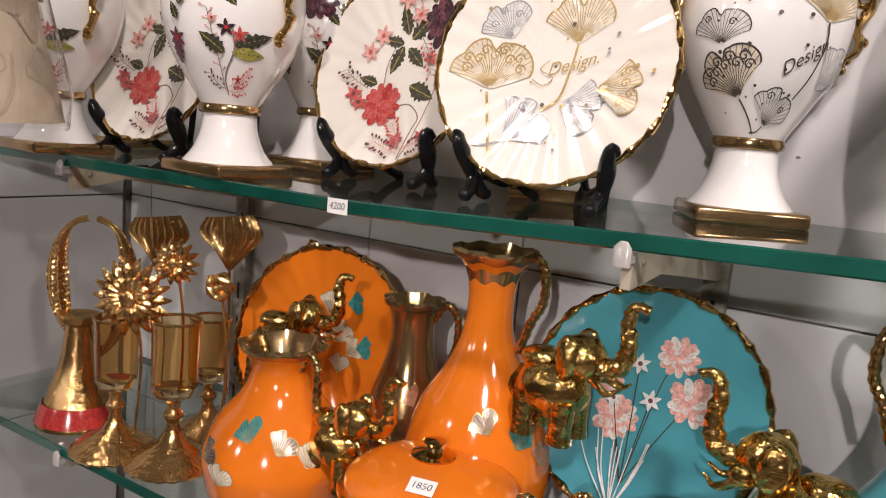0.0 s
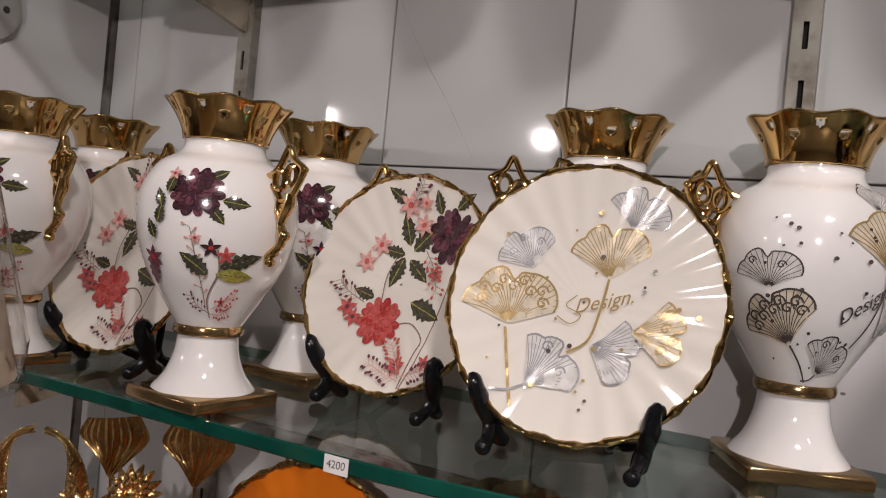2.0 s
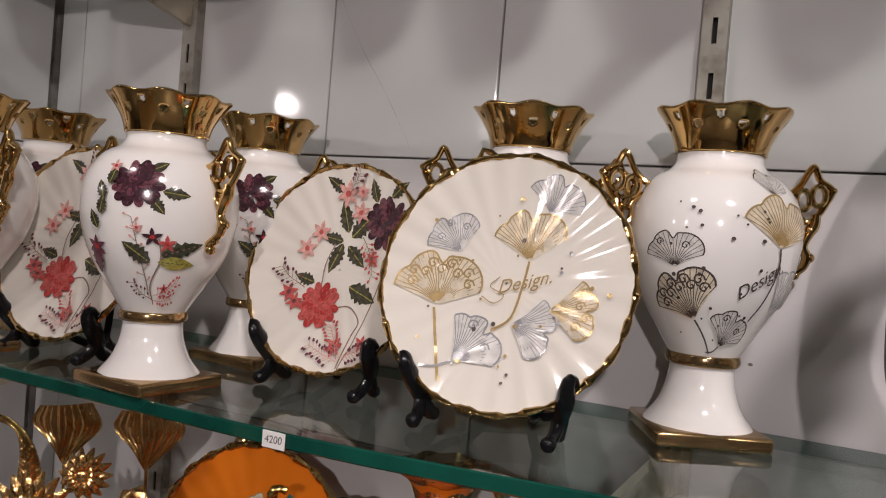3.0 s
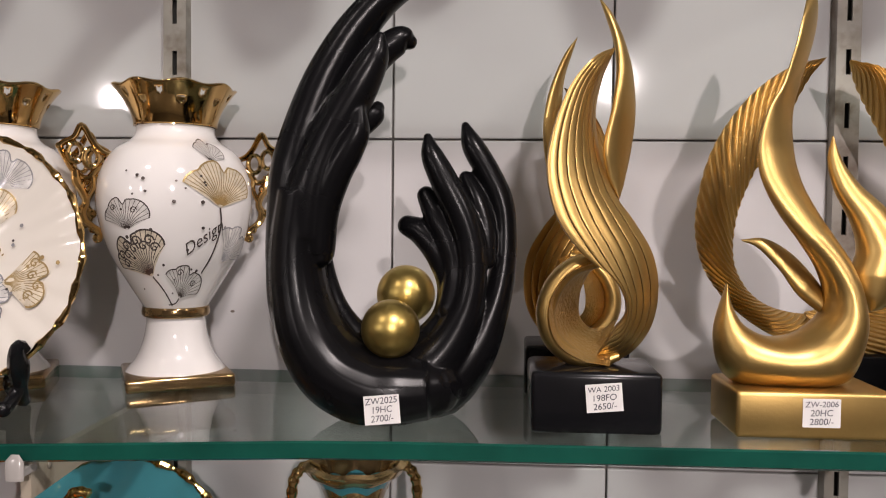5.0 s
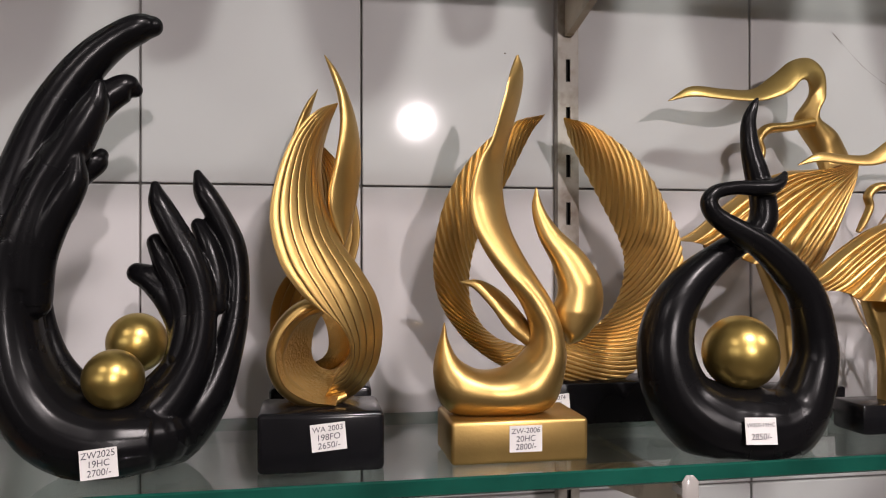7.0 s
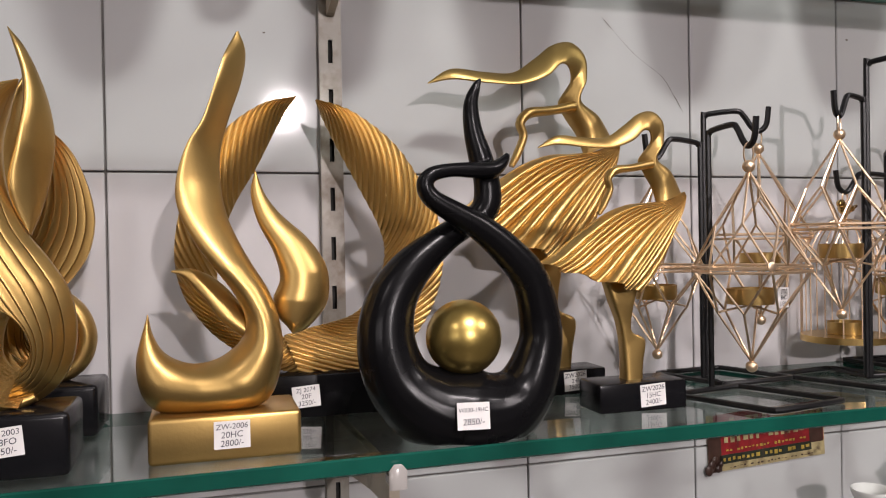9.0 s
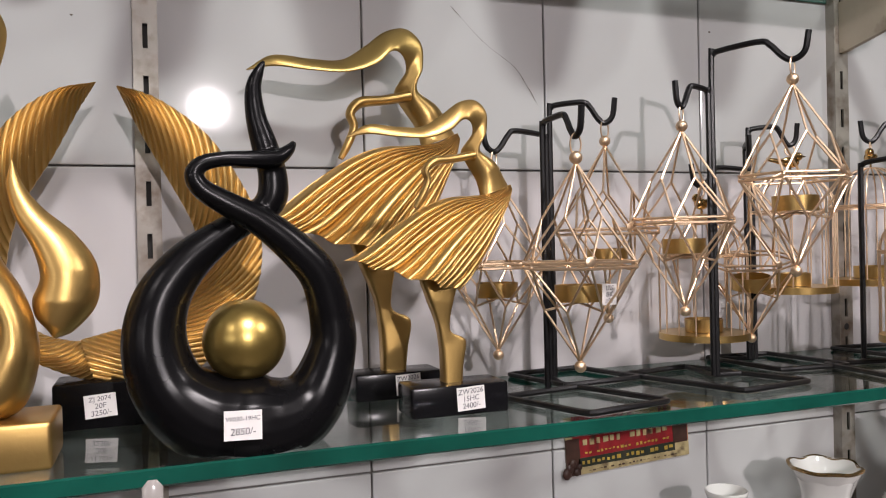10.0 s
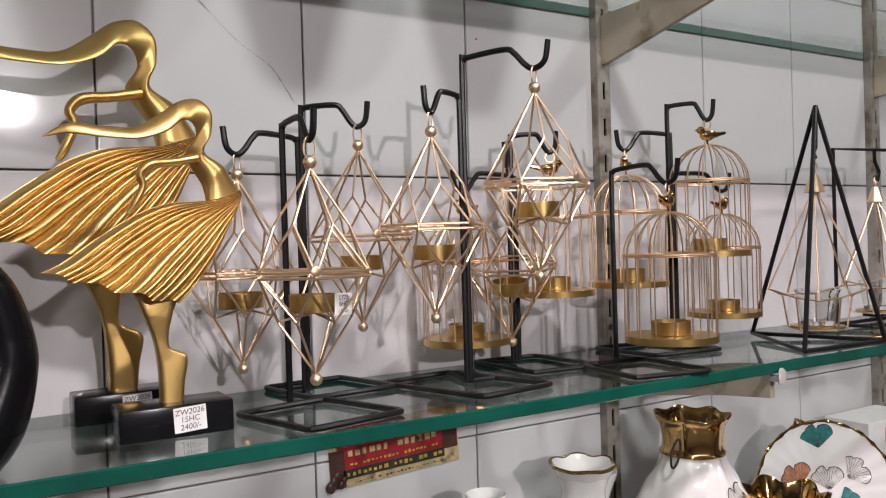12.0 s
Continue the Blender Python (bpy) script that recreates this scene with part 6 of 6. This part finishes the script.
p.ginkgo("silver_pale", "grey", 0.020, 0.146, 0.036, 1.9, 0.8, 11)
p.ginkgo("sea", "grey", 0.040, 0.110, 0.034, 1.2, 0.9, 11)
p.finish(t, "leaf_print")


def autumn_plate(pl, at, R):
    p = Print(at)
    for x, y, a, s, f in ((0.000, 0.062, 1.7, 0.036, "sea"), (-0.030, 0.010, 1.9, 0.036, "rust"), (0.010, 0.004, 1.6, 0.036, "silver_pale"), (0.036, 0.020, 0.6, 0.034, "silver_pale"), (0.018, -0.020, 0.2, 0.036, "sea"), (-0.010, -0.030, 2.6, 0.036, "gold_pale")):
        p.ginkgo(f, "grey", x, y, s, a, 0.95, 13)
    p.finish(pl, "leaf_print")


plate(pose(1.508, -0.095, LOW + 0.099, -12, 0, -28), 0.099, M_CERAMIC, "white plate with green and rust ginkgo leaves, gold rim", autumn_plate)
easel(on_low(1.505, -0.095, -28))
t = thing("gold_rim_bowl", on_low(1.285, -0.195), "white bowl with wavy bright gold rim", "bowl")
part("bowl", lathe([(0.03, 0.0), (0.04, 0.01), (0.042, 0.08), (0.042, 0.140), (0.044, 0.158)], 48, n=30), M_CERAMIC, t)
part("rim", lathe([(0.043, 0.150), (0.046, 0.162), (0.048, 0.170), (0.045, 0.171), (0.038, 0.156), (0.03, 0.11)], 64, lambda a, k: (0.004 * math.cos(6 * a), 0.004 * math.cos(6 * a))), M_GOLD, t, "wavy gold rim")
t = thing("carton_pile", on_low(1.690, -0.060), "stack of small white printed cartons", "box")
for i, w in enumerate((0.072, 0.070, 0.066, 0.068)):
    part("carton", box(-w, w, -0.035, 0.035, 0.045 * i + 0.0005, 0.045 * (i + 1), 0.001), M_PAPER, t, smooth=False)
    part("picture_patch", box(-w * 0.4, w * 0.1, -0.0354, -0.0352, 0.045 * i + 0.012, 0.045 * i + 0.034), INKS["pink"], t, "pink printed picture patch", smooth=False)

# ---- printed strip on the tiles ----
M_STRIP = {k: material("strip_" + k, c, 0.4, vary=0.3, scale=70, stain=(0.06, 0.03, 0.02), stain_scale=60, stain_amount=0.4) for k, c in {"red": (0.26, 0.014, 0.018), "yellow": (0.45, 0.30, 0.05), "black": (0.025, 0.03, 0.02), "cream": (0.42, 0.33, 0.17), "brown": (0.05, 0.022, 0.016)}.items()}
st = thing("sticker_strip", pose(0.893, -0.0015, 1.172, 0, -2.8, 0), "torn red and yellow printed advertising sticker on tiles", "sticker")
for a, b, c, d, key, dy in ((-0.079, 0.079, -0.030, 0.034, "cream", 0), (-0.070, 0.078, -0.013, 0.034, "red", 1), (-0.064, 0.060, -0.022, -0.012, "black", 2), (-0.079, -0.062, -0.030, 0.010, "brown", 2), (0.058, 0.077, -0.014, 0.014, "brown", 2), (0.010, 0.040, 0.014, 0.033, "yellow", 2)):
    part(key + "_field", box(a, b, -0.0006 - 0.0003 * dy, -0.0002 - 0.0003 * dy, c, d), M_STRIP[key], st, smooth=False)
rnd = random.Random(31)
for z0, z1, x0, x1, key, step in ((-0.0195, -0.0145, -0.060, 0.056, "yellow", 0.0062), (0.001, 0.009, -0.058, 0.050, "cream", 0.0085), (-0.0085, -0.0050, -0.056, 0.052, "yellow", 0.0050), (0.016, 0.030, -0.050, 0.008, "cream", 0.011), (0.017, 0.030, 0.043, 0.074, "yellow", 0.0085), (-0.0275, -0.0250, -0.052, 0.066, "brown", 0.0046)):
    x = x0
    while x < x1:
        w = step * rnd.uniform(0.45, 0.8)
        if rnd.random() < 0.85:
            part("unreadable_print", box(x, x + w, -0.0019, -0.0016, z0 + rnd.uniform(0, 0.0015), z1 - rnd.uniform(0, 0.0015)), M_STRIP[key], st, smooth=False)
        x += step
bm = bmesh.new()
for i in range(5):
    add_ball(bm, (-0.080 + 0.004 * i, -0.003, -0.026 + 0.005 * (i % 3)), 0.005 - 0.0006 * i, 8, (1.1, 0.5, 1.3))
part("torn_curl", bm, M_STRIP["brown"], st, "dark curled torn end")

# ---- socket on the side wall, lampshade ----
t = thing("socket_plate", pose(LEFT, -0.175, 1.615, 0, 0, 90), "round white socket plate with three holes", "socket")
part("plate", lathe([(0.001, 0.010), (0.030, 0.010), (0.040, 0.007), (0.043, 0.0)], 48), M_CLIP, t).matrix_local = pose(0, 0, 0, 90)
# holes are not cut: flattened near-black balls paint the shade in them
for dx, dz, r in ((-0.022, -0.002, 0.0045), (0.0, -0.002, 0.0055), (0.020, -0.002, 0.0045), (0.004, -0.026, 0.002)):
    part("hole", ball((dx, -0.0098, dz), r, 12, (1, 0.15, 1)), M_DARK, t)

SH = pose(-0.640, -0.470, 0)
t = thing("floor_lamp", SH, "beige embossed conical lampshade wrapped in clear plastic", "lamp")
SB, ST = 1.286, 1.54


def cone_r(z):
    return 0.098 - 0.058 * (z - SB) / (ST - SB)


part("shade", lathe([(cone_r(SB), SB), (cone_r(ST), ST), (cone_r(ST) - 0.002, ST), (cone_r(SB) - 0.002, SB)], 64), M_LEAD, t, "cream embossed shade")
p = Print(lambda u, v, lift: ((cone_r(v) + lift) * math.cos(u / 0.08), (cone_r(v) + lift) * math.sin(u / 0.08), v))
rnd = random.Random(21)
for row in range(5):
    for col in range(9):
        u = (col + 0.5 * (row % 2)) * 0.056 + rnd.uniform(-0.004, 0.004)
        z = SB + 0.018 + row * 0.05
        f = 1.0 - 0.11 * row
        p.ginkgo(None, "stem", u, z, 0.034 * f, 1.57 + rnd.uniform(-0.5, 0.5), 1.1, 9, rib_width=0.035)
        p.line("stem", [(u, z), (u + 0.012, z - 0.012), (u + 0.022, z + 0.004), (u + 0.026, z + 0.026)], 0.0024)
for bm in p.bms.values():
    part("raised_pattern", bm, M_PRINT_SHADE, t, smooth=False)
part("plastic_wrap", lathe([(cone_r(SB) + 0.004, SB - 0.004), (cone_r(SB) + 0.0055, SB + 0.02), (cone_r(ST) + 0.004, ST), (cone_r(ST) - 0.01, ST + 0.012)], 40, lambda a, k: (0.0012 * math.sin(11 * a) + 0.0009 * math.sin(23 * a + 5 * k), 0.001 * math.sin(7 * a))), M_WRAP, t, "clear plastic wrapping").visible_shadow = False
part("pole", lathe([(0.10, 0.0), (0.10, 0.012), (0.02, 0.025), (0.012, 0.05), (0.012, 1.50), (0.001, 1.51)], 24), M_BRASS, t, "brass pole and foot")

# ---- marks on the tiles ----
def wall_mark(name, pts, w):
    bm = bmesh.new()
    q = spline(pts, 5 * len(pts))
    rnd = random.Random(6)
    add_grid(bm, [[(x + rnd.uniform(-1, 1) * w - s * w * 0.5, -0.0004, z) for x, z in q] for s in (-1, 1)])
    ob = part(name, bm, M_CRACK, wall_north, smooth=False)
    return ob


M_CRACK = material("crack_line", (0.16, 0.13, 0.11), 0.8)
wall_mark("crack", [(0.694, 1.636), (0.728, 1.603), (0.743, 1.592), (0.764, 1.578), (0.777, 1.561), (0.791, 1.539)], 0.0006)
wall_mark("hairline", [(-0.594, 1.640), (-0.560, 1.582), (-0.525, 1.532), (-0.492, 1.478)], 0.00025)
for x, z, r in ((-0.150, 1.307, 0.0016), (1.015, 1.632, 0.0014), (-0.90, 1.53, 0.0013), (0.34, 1.60, 0.001)):
    part("speck", ball((x, -0.0002, z), r, 8, (1.3, 0.25, 0.8)), M_CRACK, wall_north)

# ---- tiles, last: one object each on shared meshes ----
tile_front = bpy.data.meshes.new("tile")
bm = box(0.0009, 0.1991, 0.0, 0.0058, 0.0009, 0.2991, 0.0014, 2)
bmesh.ops.recalc_face_normals(bm, faces=bm.faces[:])
bm.to_mesh(tile_front)
bm.free()
tile_front.materials.append(M_TILE)


def tile(parent, m):
    ob = new("tile", tile_front)
    ob.parent = parent
    ob.matrix_world = m


JOINT = 1.4685
for row in range(-4, 4):
    for col in range(-5, 12):
        x = 0.2 * col
        tile(wall_north, pose(x, 0, JOINT + 0.3 * row))
    # cut piece that runs into the corner
    ob = new("tile", tile_front)
    ob.parent = wall_north
    ob.matrix_world = pose(LEFT, 0, JOINT + 0.3 * row) @ Matrix.Diagonal((0.225, 1, 1, 1))
    for k in range(2):
        tile(side_wall, pose(LEFT - 0.0058, -0.0125 - 0.2 * k, JOINT + 0.3 * row, 0, 0, -90) @ Matrix.Translation((0, -0.0058 + 0.0058, 0)) @ pose(0, 0, 0, 0, 0, 180) @ Matrix.Translation((-0.2, -0.0058, 0)))
